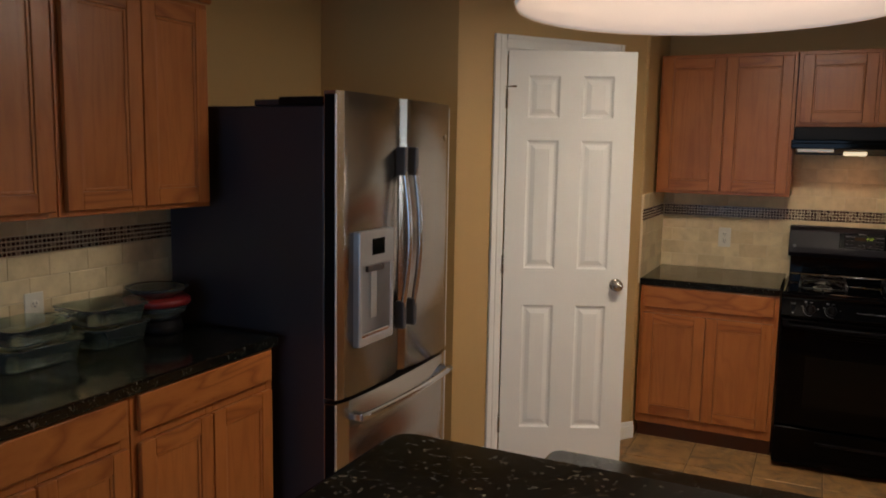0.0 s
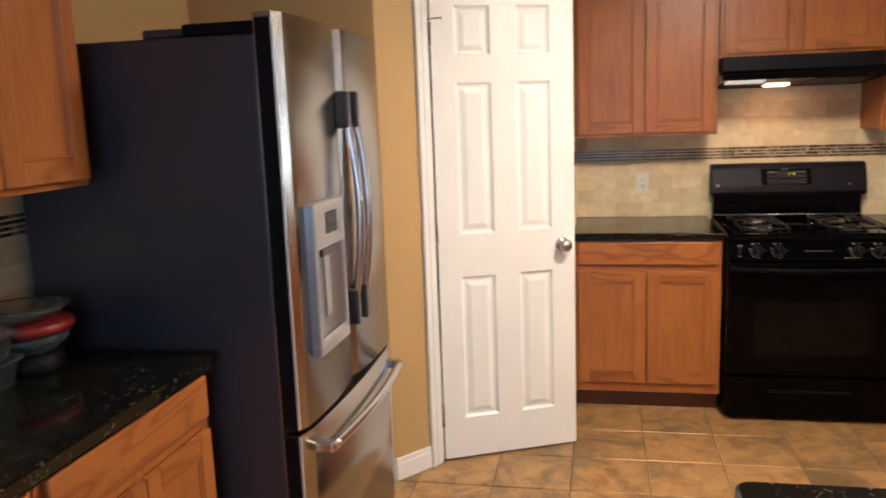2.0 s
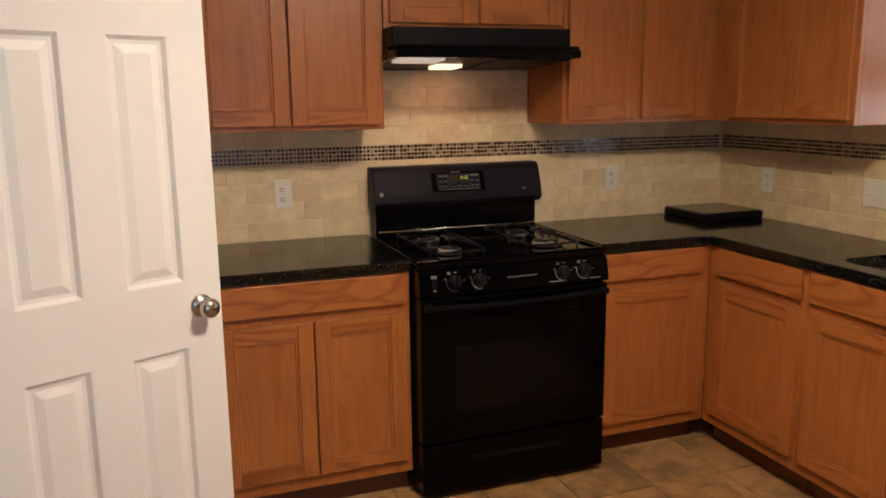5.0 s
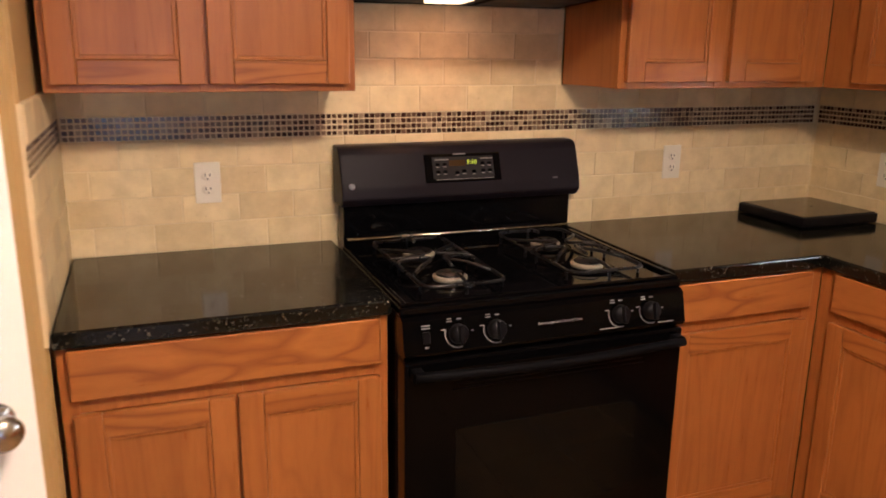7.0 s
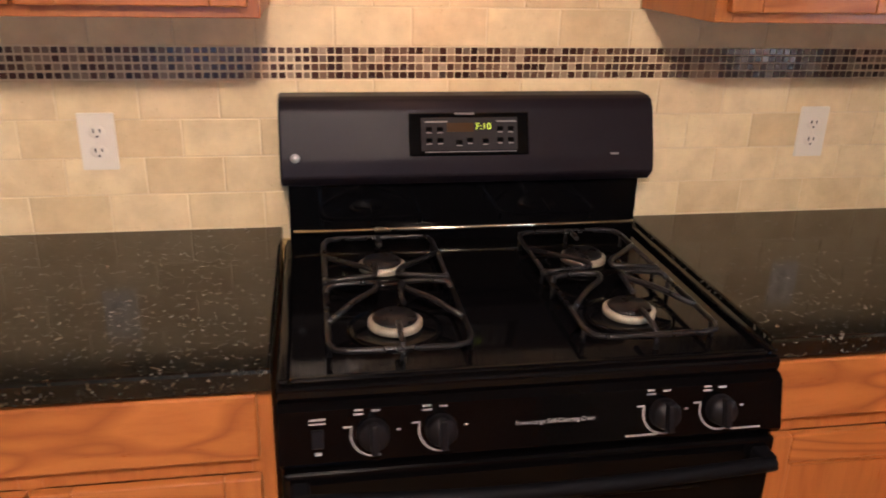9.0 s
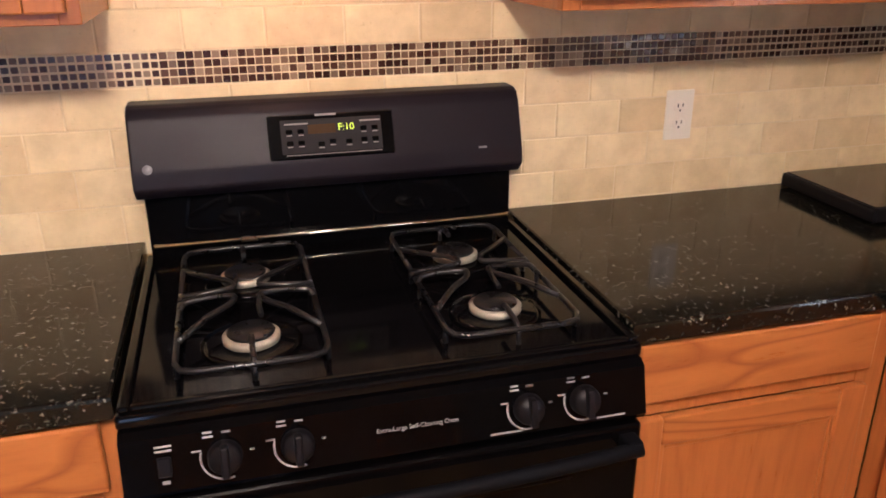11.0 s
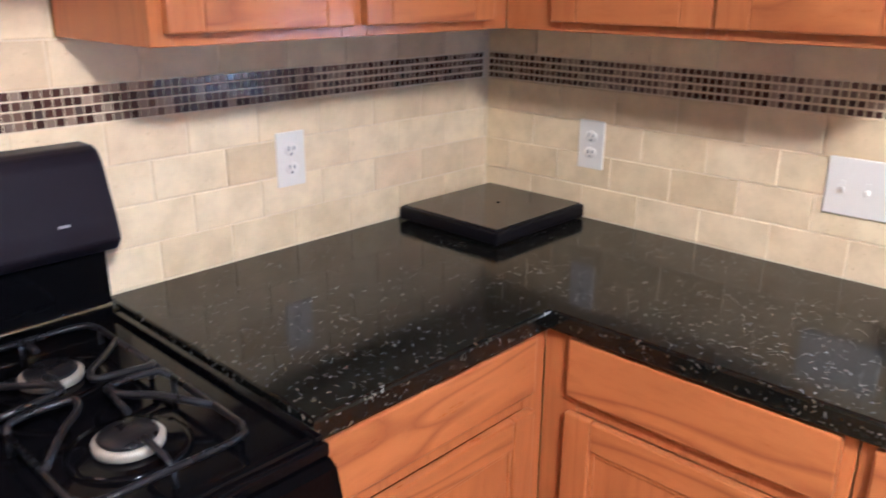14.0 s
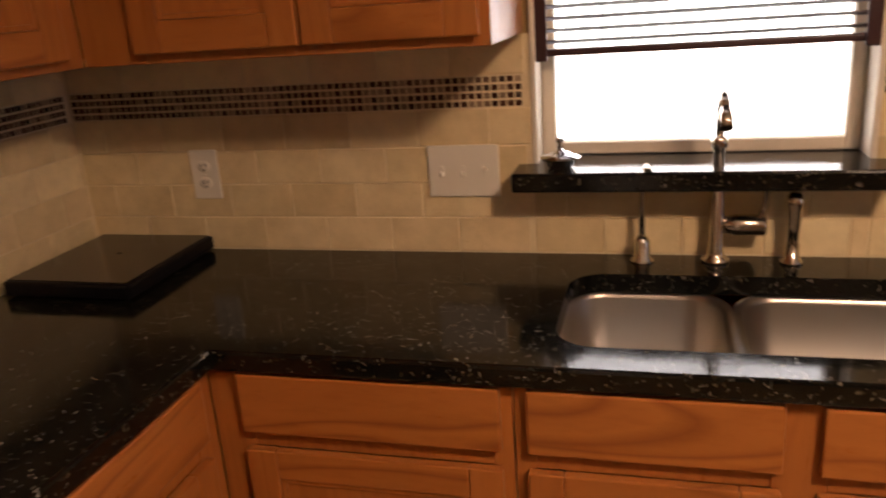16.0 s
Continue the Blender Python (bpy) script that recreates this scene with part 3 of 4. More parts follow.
# ---- island with a raised bar ----
BARZ = 1.16
worktop("island_worktop", rounded(-0.335, 1.15, 0.70, 1.345, 0.03, 4), 0.876, TOP, "polished black granite lower island worktop")
worktop("bar_top", rounded(-0.385, 1.22, 0.34, 0.69, 0.035, 4), BARZ - 0.038, BARZ, "polished black granite raised bar top with pale flecks", None, 0.008)
bm = B()
box(bm, -0.315, 1.14, 0.54, 0.697, 0, BARZ - 0.039)
tagged(part("bar_wall", bm, PAINT), "tan painted half wall carrying the bar top", "half wall", kind="structure")
for x in (1.13, 0.66, 0.19):
    cabinet("base_cabinet", pose(x, 1.30, 0, 0, 0, 180), 0.45, 0.60, 0, 0.875, [(0.022, 0.222, D0, D1), (0.228, 0.428, D0, D1)], [(0.022, 0.428, R0, R1)], label="honey oak island base cabinet", group="island cabinets")


# ---- refrigerator ----
def bulged(bm, w, h, t, bulge, z0, x0=0.0, n=14, edge=0.012):
    """A door slab, local x across, front to -y, bowed outwards by bulge over the width."""
    def yy(x):
        u = 2 * x / w - 1
        return -bulge * (1 - u * u)
    front, back = [], []
    cols = [i / n * w for i in range(n + 1)]
    for x in cols:
        soft = edge if x in (cols[0], cols[-1]) else 0.0
        front.append((x0 + x, -t + yy(x) + soft))
    ring_lo = [bm.verts.new((x, y, z0)) for x, y in front] + [bm.verts.new((x0 + w, 0, z0)), bm.verts.new((x0, 0, z0))]
    ring_hi = [bm.verts.new((v.co.x, v.co.y, z0 + h)) for v in ring_lo]
    m = len(ring_lo)
    for i in range(m):
        f = bm.faces.new((ring_lo[i], ring_lo[(i + 1) % m], ring_hi[(i + 1) % m], ring_hi[i]))
        f.smooth = 0 < i < n - 1
    bm.faces.new(list(reversed(ring_lo)))
    bm.faces.new(ring_hi)
    bmesh.ops.recalc_face_normals(bm, faces=bm.faces)
    return bm


def refrigerator():
    """Local x runs along its width (north), front looks to -y (east in the room)."""
    W, H = 0.905, 1.708
    t = thing("refrigerator", pose(-1.395, 1.985, 0, 0, 0, 90) @ Matrix.Diagonal((1.014, 1, 1.028, 1)), "stainless french-door refrigerator with dark grey sides, beside the west counter", "refrigerator")
    bm = B()
    box(bm, 0, W, 0.0, 0.72, 0.03, H - 0.02, 0.006, 2)
    part("body", bm, SLATE, t, "dark slate-grey enamel side and top")
    bm = B()
    box(bm, 0.03, W - 0.03, 0.02, 0.60, 0.0, 0.03)
    part("base_grille", bm, BLACK_M, t)
    half = W / 2
    cut = 0.655
    for i, x0 in enumerate((0.0, half + 0.003)):
        bm = bulged(B(), half - 0.003, H - cut - 0.012 + 0.03, 0.060, 0.014, cut + 0.012, x0)
        d = part("door", bm, STEEL, t, "brushed stainless upper door")
        bm = B()
        gx = half - 0.045 if i == 0 else half + 0.045
        zz = [0.86 + k * (1.545 - 0.86) / 14 for k in range(15)]
        tube(bm, [(gx, -0.082 - 0.042 * math.sin(math.pi * k / 14), z) for k, z in enumerate(zz)], 0.0125, 12)
        h = part("handle", bm, STEEL_H, d, "bowed stainless bar handle")
        for z in (0.905, 1.50):
            bm = B()
            box(bm, gx - 0.0145, gx + 0.0145, -0.108, -0.066, z - 0.055, z + 0.055, 0.006, 2)
            part("handle_end", bm, DARKPLASTIC, d, "dark grey handle mount")
        if i == 0:
            bm = B()
            box(bm, 0.085, 0.335, -0.096, -0.060, 1.128, 1.255, 0.006, 2)
            box(bm, 0.085, 0.335, -0.096, -0.060, 0.840, 0.872, 0.006, 2)
            box(bm, 0.085, 0.106, -0.0955, -0.060, 0.866, 1.134, 0.005, 2)
            box(bm, 0.314, 0.335, -0.0955, -0.060, 0.866, 1.134, 0.005, 2)
            p = part("dispenser_frame", bm, SILVER, d, "silver ice and water dispenser surround")
            bm = B()
            curve = [(0.104 + 0.212 * k / 12, -0.0752 - 0.016 * (k / 6 - 1) ** 2) for k in range(13)]
            lo, hi = [bm.verts.new((x, y, 0.868)) for x, y in curve], [bm.verts.new((x, y, 1.132)) for x, y in curve]
            for k in range(12):
                bm.faces.new((lo[k], lo[k + 1], hi[k + 1], hi[k])).smooth = True
            # shallow bay; its darker silver gives the shade of a deep recess
            part("dispenser_recess", bm, BAY, d, "curved silver dispenser bay, darkened for its recess shade")
            bm = B()
            box(bm, 0.11, 0.310, -0.092, -0.074, 0.868, 0.884, 0.003)
            part("drip_tray", bm, STEEL_H, d)
            bm = B()
            box(bm, 0.188, 0.232, -0.081, -0.0745, 0.93, 1.115, 0.003, 2)
            part("dispenser_paddle", bm, SILVER, d)
            # dark block added to stand for shade at the top of the bay
            part("dispenser_nozzle", box(B(), 0.15, 0.27, -0.092, -0.0755, 1.105, 1.1279, 0.003), DARKPLASTIC, d, "dark block added for the shaded top of the bay")
            bm = B()
            box(bm, 0.170, 0.262, -0.0985, -0.0950, 1.165, 1.225, 0.002)
            part("dispenser_display", bm, BLACKGLASS, d, "small black display")
        else:
            bm = B()
            lathe(bm, [(0, 0), (0.011, 0), (0.011, 0.002), (0, 0.0025)], 20)
            b = part("badge", bm, CHROME, d, "small round metal badge")
            b.matrix_local = pose(W - 0.075, -0.0695, 1.60, 90)
    bm = bulged(B(), W, cut - 0.075, 0.060, 0.018, 0.07, 0)
    f = part("freezer_drawer", bm, STEEL, t, "brushed stainless freezer drawer")
    bm = B()
    n = 16
    pts = [(0.075 + k * (W - 0.15) / n, -0.112 - 0.022 * math.sin(math.pi * k / n), 0.592) for k in range(n + 1)]
    tube(bm, pts, 0.0145, 10)
    for x in (0.085, W - 0.085):
        box(bm, x - 0.02, x + 0.02, -0.115, -0.058, 0.578, 0.606, 0.005, 2)
    part("handle", bm, STEEL_H, f, "bowed stainless drawer handle")
    for x0, x1, e in ((-0.0025, 0.006, -1), (W - 0.006, W + 0.0025, 1)):
        for z0, z1 in ((0.072, cut - 0.006), (cut + 0.013, H + 0.017)):
            part("door_side", box(B(), x0, x1, -0.0453, -0.003, z0, z1, 0.002), BLACK_M, t, "dark plastic door side")
            part("edge_trim", box(B(), x0 + e * 0.001, x1 + e * 0.001, -0.0525, -0.0455, z0, z1, 0.0025, 2), EDGE, t, "bright door edge trim")
    for x0, x1 in ((0.0, 0.09), (W - 0.09, W)):
        bm = B()
        box(bm, x0 + 0.004, x1 - 0.004, -0.03, 0.20, H - 0.019, H + 0.012, 0.008, 2)
        part("hinge_cover", bm, BLACK_M, t, "dark hinge cover")
    bm = B()
    box(bm, 0.02, W - 0.02, 0.03, 0.32, H - 0.019, H + 0.004, 0.005)
    part("top_cover", bm, SLATE, t)
    for x in (0.05, W - 0.09):
        part("foot", box(B(), x, x + 0.04, -0.03, 0.02, 0.0, 0.069, 0.006), BLACK_M, t)


refrigerator()


# ---- gas range ----
def bend(points, steps=4):
    """The points with their inner corners rounded off."""
    pts = [Vector(p) for p in points]
    out = [pts[0]]
    for a, b, c in zip(pts, pts[1:], pts[2:]):
        p, q = b.lerp(a, 0.35), b.lerp(c, 0.35)
        for k in range(steps + 1):
            u = k / steps
            out.append(p.lerp(b, u).lerp(b.lerp(q, u), u))
    return out + [pts[-1]]


def grate(m, parent):
    """One cast-iron double grate: an outer frame and hooked fingers over two burners. Local x across, y back."""
    w, d, z, r = 0.215, 0.235, 0.026, 0.0046
    bm = B()
    for k in (0, 1):
        def at(x, v, h=0.0):
            return Vector((w / 2 + x, v if k == 0 else 2 * d - v, z + h))
        half = w / 2
        # outer rail with its two sides
        rail = [at(-half, d - 0.004), at(-half, 0.030), at(-half + 0.008, 0.008), at(-half + 0.030, 0), at(half - 0.030, 0), at(half - 0.008, 0.008), at(half, 0.030), at(half, d - 0.004)]
        tube(bm, rail, r, 8)
        for s in (-1, 1):
            # a finger that runs in along the middle, turns back and slopes out to the side
            hook = bend([at(s * half, d - 0.030), at(s * (half - 0.006), d - 0.010, 0.006), at(s * 0.060, d - 0.010, 0.010), at(s * 0.018, d - 0.016, 0.011), at(s * 0.026, d - 0.046, 0.011), at(s * 0.062, d - 0.080, 0.009), at(s * half, d * 0.40, 0.0)])
            tube(bm, hook, r * 1.08, 8)
        tube(bm, [at(0, 0), at(0, 0.020, 0.007), at(0, 0.052, 0.010), at(0, 0.070, 0.009)], r, 8)
        inner = 1 if k == 0 else -1
        tube(bm, bend([at(inner * 0.020, d - 0.030, 0.011), at(inner * 0.016, d - 0.062, 0.010), at(inner * 0.018, d - 0.088, 0.004)]), r, 8)
        for x, v in ((-half, 0.034), (half, 0.034), (0, 0.001), (-half, d - 0.034), (half, d - 0.034)):
            p = at(x, v)
            tube(bm, [(p.x, p.y, 0.0), (p.x, p.y, z)], r * 0.9, 8)
    ob = part("grate", bm, IRON, parent, "black cast-iron burner grate")
    ob.matrix_local = m
    return ob


def gas_range():
    """Local x across from its west side, front to -y; origin on the floor at the cooktop's front."""
    W = 0.765
    Y = 3.942
    D = YN - 0.004 - Y
    t = thing("gas_range", pose(0.038, Y, 0), "black freestanding gas range with four burners and cast-iron grates", "range")
    bm = B()
    box(bm, 0.003, W - 0.003, 0.035, D, 0.02, 0.885, 0.004)
    part("body", bm, BLACK_M, t)
    for x in (0.05, W - 0.05):
        bm = B()
        tube(bm, [(x, 0.1, 0), (x, 0.1, 0.02)], 0.02, 12)
        part("foot", bm, BLACK_M, t)
    bm = B()
    box(bm, 0, W, 0.0, D - 0.075, 0.882, 0.905, 0.007, 3)
    part("cooktop", bm, BLACK, t, "glossy black cooktop with a raised rim")
    for x0, x1, y0, y1 in ((0.004, 0.020, 0.008, D - 0.08), (W - 0.020, W - 0.004, 0.008, D - 0.08), (0.0203, W - 0.0203, 0.008, 0.022)):
        part("cooktop_rim", box(B(), x0, x1, y0, y1, 0.9045, 0.914, 0.004, 2), BLACK, t)
    for cx in (0.185, W - 0.185):
        grate(pose(cx - 0.1075, 0.051, 0.905), t)
        for cy in (0.048 + 0.1175, 0.048 + 0.3585):
            bm = B()
            lathe(bm, [(0, 0), (0.074, 0), (0.077, 0.003), (0.066, 0.005), (0, 0.005)], 32)
            o = part("burner_bowl", bm, BLACK, t)
            o.matrix_local = pose(cx, cy, 0.905)
            bm = B()
            lathe(bm, [(0.038, 0.0), (0.0435, 0.002), (0.044, 0.011), (0.040, 0.0135), (0, 0.014)], 32)
            o = part("burner_head", bm, BURNER, t, "pale worn aluminium burner ring")
            o.matrix_local = pose(cx, cy, 0.910)
            bm = B()
            lathe(bm, [(0, 0.0), (0.036, 0.0), (0.037, 0.002), (0.034, 0.005), (0, 0.006)], 28)
            o = part("burner_cap", bm, IRON, t, "black burner cap")
            o.matrix_local = pose(cx, cy, 0.9242)
    # backguard: riser, overhanging console
    bm = B()
    box(bm, 0.012, W - 0.012, D - 0.075, D - 0.002, 0.885, 1.05, 0.006, 2)
    part("riser", bm, BLACK, t, "glossy black riser behind the burners")
    bm = B()
    tube(bm, [(0.02, D - 0.084, 0.930), (W - 0.02, D - 0.084, 0.930)], 0.0060, 10)
    # the bright line of reflection on the lip comes from its pale colour
    part("riser_lip", bm, LIP, t, "thin lip along the riser, its reflected highlight put into the colour")
    bm = B()
    prof = [(D - 0.095, 1.03), (D - 0.118, 1.052), (D - 0.112, 1.085), (D - 0.080, 1.178), (D - 0.068, 1.194), (D - 0.05, 1.20), (D - 0.001, 1.20), (D - 0.001, 1.03)]
    lo = [bm.verts.new((0.0, y, z)) for y, z in prof]
    hi = [bm.verts.new((W, y, z)) for y, z in prof]
    for i in range(len(prof)):
        bm.faces.new((lo[i], lo[(i + 1) % len(prof)], hi[(i + 1) % len(prof)], hi[i]))
    bm.faces.new(lo)
    bm.faces.new(list(reversed(hi)))
    bmesh.ops.recalc_face_normals(bm, faces=bm.faces)
    bmesh.ops.bevel(bm, geom=list(bm.edges), offset=0.005, segments=2, profile=0.5, affect="EDGES")
    guard = part("backguard", bm, CONSOLE, t, "satin black control console")
    tilt = math.degrees(math.atan2(0.032, 0.093))
    face = pose(W / 2 - 0.008, D - 0.0965, 1.1315, 90 - tilt)   # local x right, y up the console, z out

    def on_face(name, x0, x1, y0, y1, z0, z1, mat, bev=0.0, label=""):
        o = part(name, box(B(), x0, x1, y0, y1, z0, z1, bev), mat, guard, label)
        o.matrix_local = face
        return o

    on_face("display_bezel", -0.122, 0.122, -0.043, 0.043, -0.004, 0.002, BLACK, 0.0025, "glossy black display surround")
    on_face("display", -0.098, 0.098, -0.033, 0.033, 0.0, 0.0035, PANEL, 0.001, "grey control display")
    for x0, x1, y0, y1 in ((-0.03, 0.01, 0.038, 0.042), (-0.09, -0.045, 0.023, 0.026), (0.055, 0.095, 0.023, 0.026), (-0.09, 0.095, -0.036, -0.0345)):
        on_face("print", x0, x1, y0, y1, 0.0024, 0.0042, PRINT)
    for bx_, by in ((-0.082, 0.010), (-0.060, 0.010), (-0.082, -0.012), (-0.060, -0.012), (0.062, 0.010), (0.084, 0.010), (0.062, -0.012), (0.084, -0.012), (-0.022, -0.016), (0.0, -0.012), (0.032, -0.014)):
        on_face("button", bx_ - 0.006, bx_ + 0.006, by - 0.004, by + 0.004, 0.003, 0.0055, BLACK, 0.001)
        on_face("print", bx_ - 0.005, bx_ + 0.005, by - 0.0082, by - 0.0062, 0.003, 0.0042, PRINT)
    on_face("amber_window", -0.046, 0.008, 0.004, 0.022, 0.003, 0.0039, AMBER, 0.0, "dim amber display segment")
    lettering("clock", "F:10", 0.019, face @ pose(0.028, 0.014, 0.0038), GREEN, guard)
    on_face("print", 0.295, 0.312, -0.046, -0.042, 0.0, 0.0022, PRINT)
    bm = B()
    lathe(bm, [(0, 0), (0.009, 0), (0.009, 0.0015), (0, 0.0018)], 24)
    o = part("badge", bm, SILVER, guard, "small round badge")
    o.matrix_local = face @ pose(-0.345, -0.043, 0.001)
    # slanted manifold panel with knobs
    bm = B()
    prof = [(0.0, 0.882), (-0.012, 0.874), (-0.030, 0.80), (-0.024, 0.79), (0.04, 0.79), (0.04, 0.882)]
    lo = [bm.verts.new((0.002, y, z)) for y, z in prof]
    hi = [bm.verts.new((W - 0.002, y, z)) for y, z in prof]
    for i in range(len(prof)):
        bm.faces.new((lo[i], lo[(i + 1) % len(prof)], hi[(i + 1) % len(prof)], hi[i]))
    bm.faces.new(lo)
    bm.faces.new(list(reversed(hi)))
    bmesh.ops.recalc_face_normals(bm, faces=bm.faces)
    man = part("control_panel", bm, OVENBLACK, t, "glossy black knob panel")
    slope = math.degrees(math.atan2(0.018, 0.074))
    pf = pose(0, -0.021, 0.837, 90 - slope)
    for kx in (0.135, 0.232, W - 0.195, W - 0.105):
        bm = B()
        lathe(bm, [(0.0235, 0.0), (0.0225, 0.012), (0.019, 0.020), (0, 0.021)], 28)
        box(bm, -0.0055, 0.0055, -0.022, 0.022, 0.012, 0.031, 0.003, 2)
        o = part("knob", bm, BLACK_M, man, "black burner knob")
        o.matrix_local = pf @ pose(kx, 0, 0.0005)
        marks = [(kx + 0.032 * math.cos(radians(a)), 0.032 * math.sin(radians(a)), 0.0014, 0.0014) for a in range(165, 291, 6)]
        marks += [(kx + dx, dy, w2, h2 / 2) for dx, dy, w2, h2 in ((-0.036, 0.012, 0.006, 0.0026), (-0.020, 0.030, 0.007, 0.003), (-0.020, 0.036, 0.006, 0.003), (0.004, 0.034, 0.006, 0.003), (0.036, 0.004, 0.003, 0.003))]
        for mx, my, rx, ry in marks:
            o = part("dial_mark", box(B(), mx - rx, mx + rx, my - ry, my + ry, 0.0003, 0.0008), PRINT, man)
            o.matrix_local = pf
    bm = B()
    box(bm, 0.048, 0.066, -0.016, 0.012, 0.0003, 0.006, 0.002)
    o = part("light_switch", bm, BLACK_M, man)
    o.matrix_local = pf
    for x0, x1, y0, y1 in ((0.046, 0.068, 0.018, 0.021), (0.046, 0.068, 0.024, 0.027), (0.052, 0.062, -0.027, -0.022), (W - 0.085, W - 0.038, -0.034, -0.031), (W - 0.255, W - 0.205, -0.034, -0.031)):
        o = part("print", box(B(), x0, x1, y0, y1, 0.0003, 0.0008), PRINT, man)
        o.matrix_local = pf
    lettering("oven_lettering", "Extra-Large Self-Cleaning Oven", 0.0095, pf @ pose(W / 2 + 0.02, 0.0, 0.0006), PRINT, man)
    # oven door, handle, drawer
    bm = B()
    box(bm, 0.004, W - 0.004, -0.028, 0.033, 0.235, 0.782, 0.008, 3)
    d = part("oven_door", bm, OVENBLACK, t, "glossy black oven door")
    bm = B()
    box(bm, 0.13, W - 0.13, -0.0305, -0.027, 0.34, 0.60, 0.0012)
    part("oven_window", bm, BLACKGLASS, d, "dark oven window")
    bm = B()
    n = 14
    tube(bm, [(0.02 + k * (W - 0.04) / n, -0.056 - 0.010 * math.sin(math.pi * k / n), 0.755 - 0.006 * math.sin(math.pi * k / n)) for k in range(n + 1)], 0.012, 10)
    for x in (0.03, W - 0.03):
        box(bm, x - 0.014, x + 0.014, -0.06, -0.024, 0.742, 0.768, 0.005, 2)
    part("handle", bm, HANDLEBLACK, d, "full-width black door handle")
    for z in (0.700, 0.712, 0.724):
        part("vent_rib", box(B(), 0.12, W - 0.12, -0.0292, -0.027, z, z + 0.004, 0.0008), BLACK_M, d)
    bm = B()
    box(bm, 0.004, W - 0.004, -0.024, 0.033, 0.03, 0.226, 0.007, 2)
    s = part("storage_drawer", bm, OVENBLACK, t, "glossy black storage drawer")
    bm = B()
    box(bm, 0.20, W - 0.20, -0.036, -0.023, 0.150, 0.166, 0.005, 2)
    part("drawer_pull", bm, BLACK_M, s)


gas_range()


# ---- range hood ----
def hood():
    t = thing("range_hood", pose(0.026, 4.095, 1.598), "black under-cabinet range hood with its lamp on", "range hood")
    W, D = 0.742, YN - 4.085 - 0.002
    bm = B()
    box(bm, 0.008, W - 0.008, 0.075, D, 0.072, 0.1415, 0.004)
    part("upper_shell", bm, BLACK_M, t, "satin black vent box")
    bm = B()
    box(bm, 0.0, W, 0.0, 0.02, 0.028, 0.060, 0.006, 2)
    box(bm, 0.0, W, 0.021, 0.11, 0.052, 0.074, 0.004)
    for x0, x1 in ((0.0, 0.012), (W - 0.012, W)):
        lo = [bm.verts.new((x0, y, z)) for y, z in ((0.02, 0.030), (D, 0.0), (D, 0.072), (0.02, 0.072))]
        hi = [bm.verts.new((x1, v.co.y, v.co.z)) for v in lo]
        bm.faces.new(lo)
        bm.faces.new(list(reversed(hi)))
        for k in range(4):
            bm.faces.new((lo[k], hi[k], hi[(k + 1) % 4], lo[(k + 1) % 4]))
    box(bm, 0.012, W - 0.012, D - 0.012, D, 0.0, 0.074)
    bmesh.ops.recalc_face_normals(bm, faces=bm.faces)
    part("canopy", bm, BLACK, t, "glossy black canopy lip")
    tip = pose(0, 0.022, 0.034, -3.7)
    # the pale front panel glows to stand for lamplight on the underside
    for name, dims, mat, label in (("underside_pan", (0.014, W - 0.014, 0.0, D - 0.04, 0.0, 0.005), BLACK_M, ""), ("grease_filter", (0.43, 0.70, 0.03, D - 0.08, -0.008, -0.0003), BLACK_M, "dark mesh filter"), ("lamp_cover", (0.03, 0.20, 0.02, 0.14, -0.012, -0.0003), LITPANEL, "pale underside panel, lamplight on it added as glow"), ("lamp_lens", (0.25, 0.36, 0.26, 0.36, -0.014, -0.0003), BULB, "lit lamp lens")):
        o = part(name, box(B(), *dims, 0.002), mat, t, label)
        o.matrix_local = tip
    for x in (0.64, 0.68):
        bm = B()
        box(bm, x, x + 0.022, -0.004, 0.001, 0.028, 0.042, 0.001)
        part("switch", bm, BLACK_M, t)


hood()


# ---- window over the sink ----
def window():
    t = thing("window_1", pose(0, 0, 0), "bright window with almond frame and raised blind over the sink", "window", kind="structure")
    bm = B()
    box(bm, XE - 0.002, XE + 0.158, WY0 + 0.001, WY0 + 0.012, WZ0, WZ1 - 0.001, 0.001)
    box(bm, XE - 0.002, XE + 0.158, WY1 - 0.012, WY1 - 0.001, WZ0, WZ1 - 0.001, 0.001)
    box(bm, XE - 0.002, XE + 0.158, WY0 + 0.012, WY1 - 0.012, WZ1 - 0.012, WZ1 - 0.001, 0.001)
    part("reveal", bm, VINYL, t)
    y0, y1 = WY0 + 0.0125, WY1 - 0.0125
    for a, b, c, d in ((y0, y0 + 0.028, WZ0 + 0.023, WZ1 - 0.013), (y1 - 0.028, y1, WZ0 + 0.023, WZ1 - 0.013), (y0 + 0.028, y1 - 0.028, WZ0 + 0.023, WZ0 + 0.05), (y0 + 0.028, y1 - 0.028, WZ1 - 0.045, WZ1 - 0.013), (y0 + 0.028, y1 - 0.028, 1.55, 1.58)):
        bm = B()
        box(bm, XE + 0.075, XE + 0.115, a, b, c, d, 0.004, 2)
        part("window_frame", bm, VINYL, t)
    for c, d in ((WZ0 + 0.051, 1.549), (1.581, WZ1 - 0.046)):
        bm = B()
        box(bm, XE + 0.093, XE + 0.097, y0 + 0.029, y1 - 0.029, c, d)
        p = part("pane", bm, PANE, t, "clear glass pane")
        p.visible_shadow = False


window()
bm = B()
box(bm, XE - 0.095, XE + 0.157, WY0 + 0.001, WY1 - 0.001, WZ0 + 0.0005, WZ0 + 0.022, 0.003)
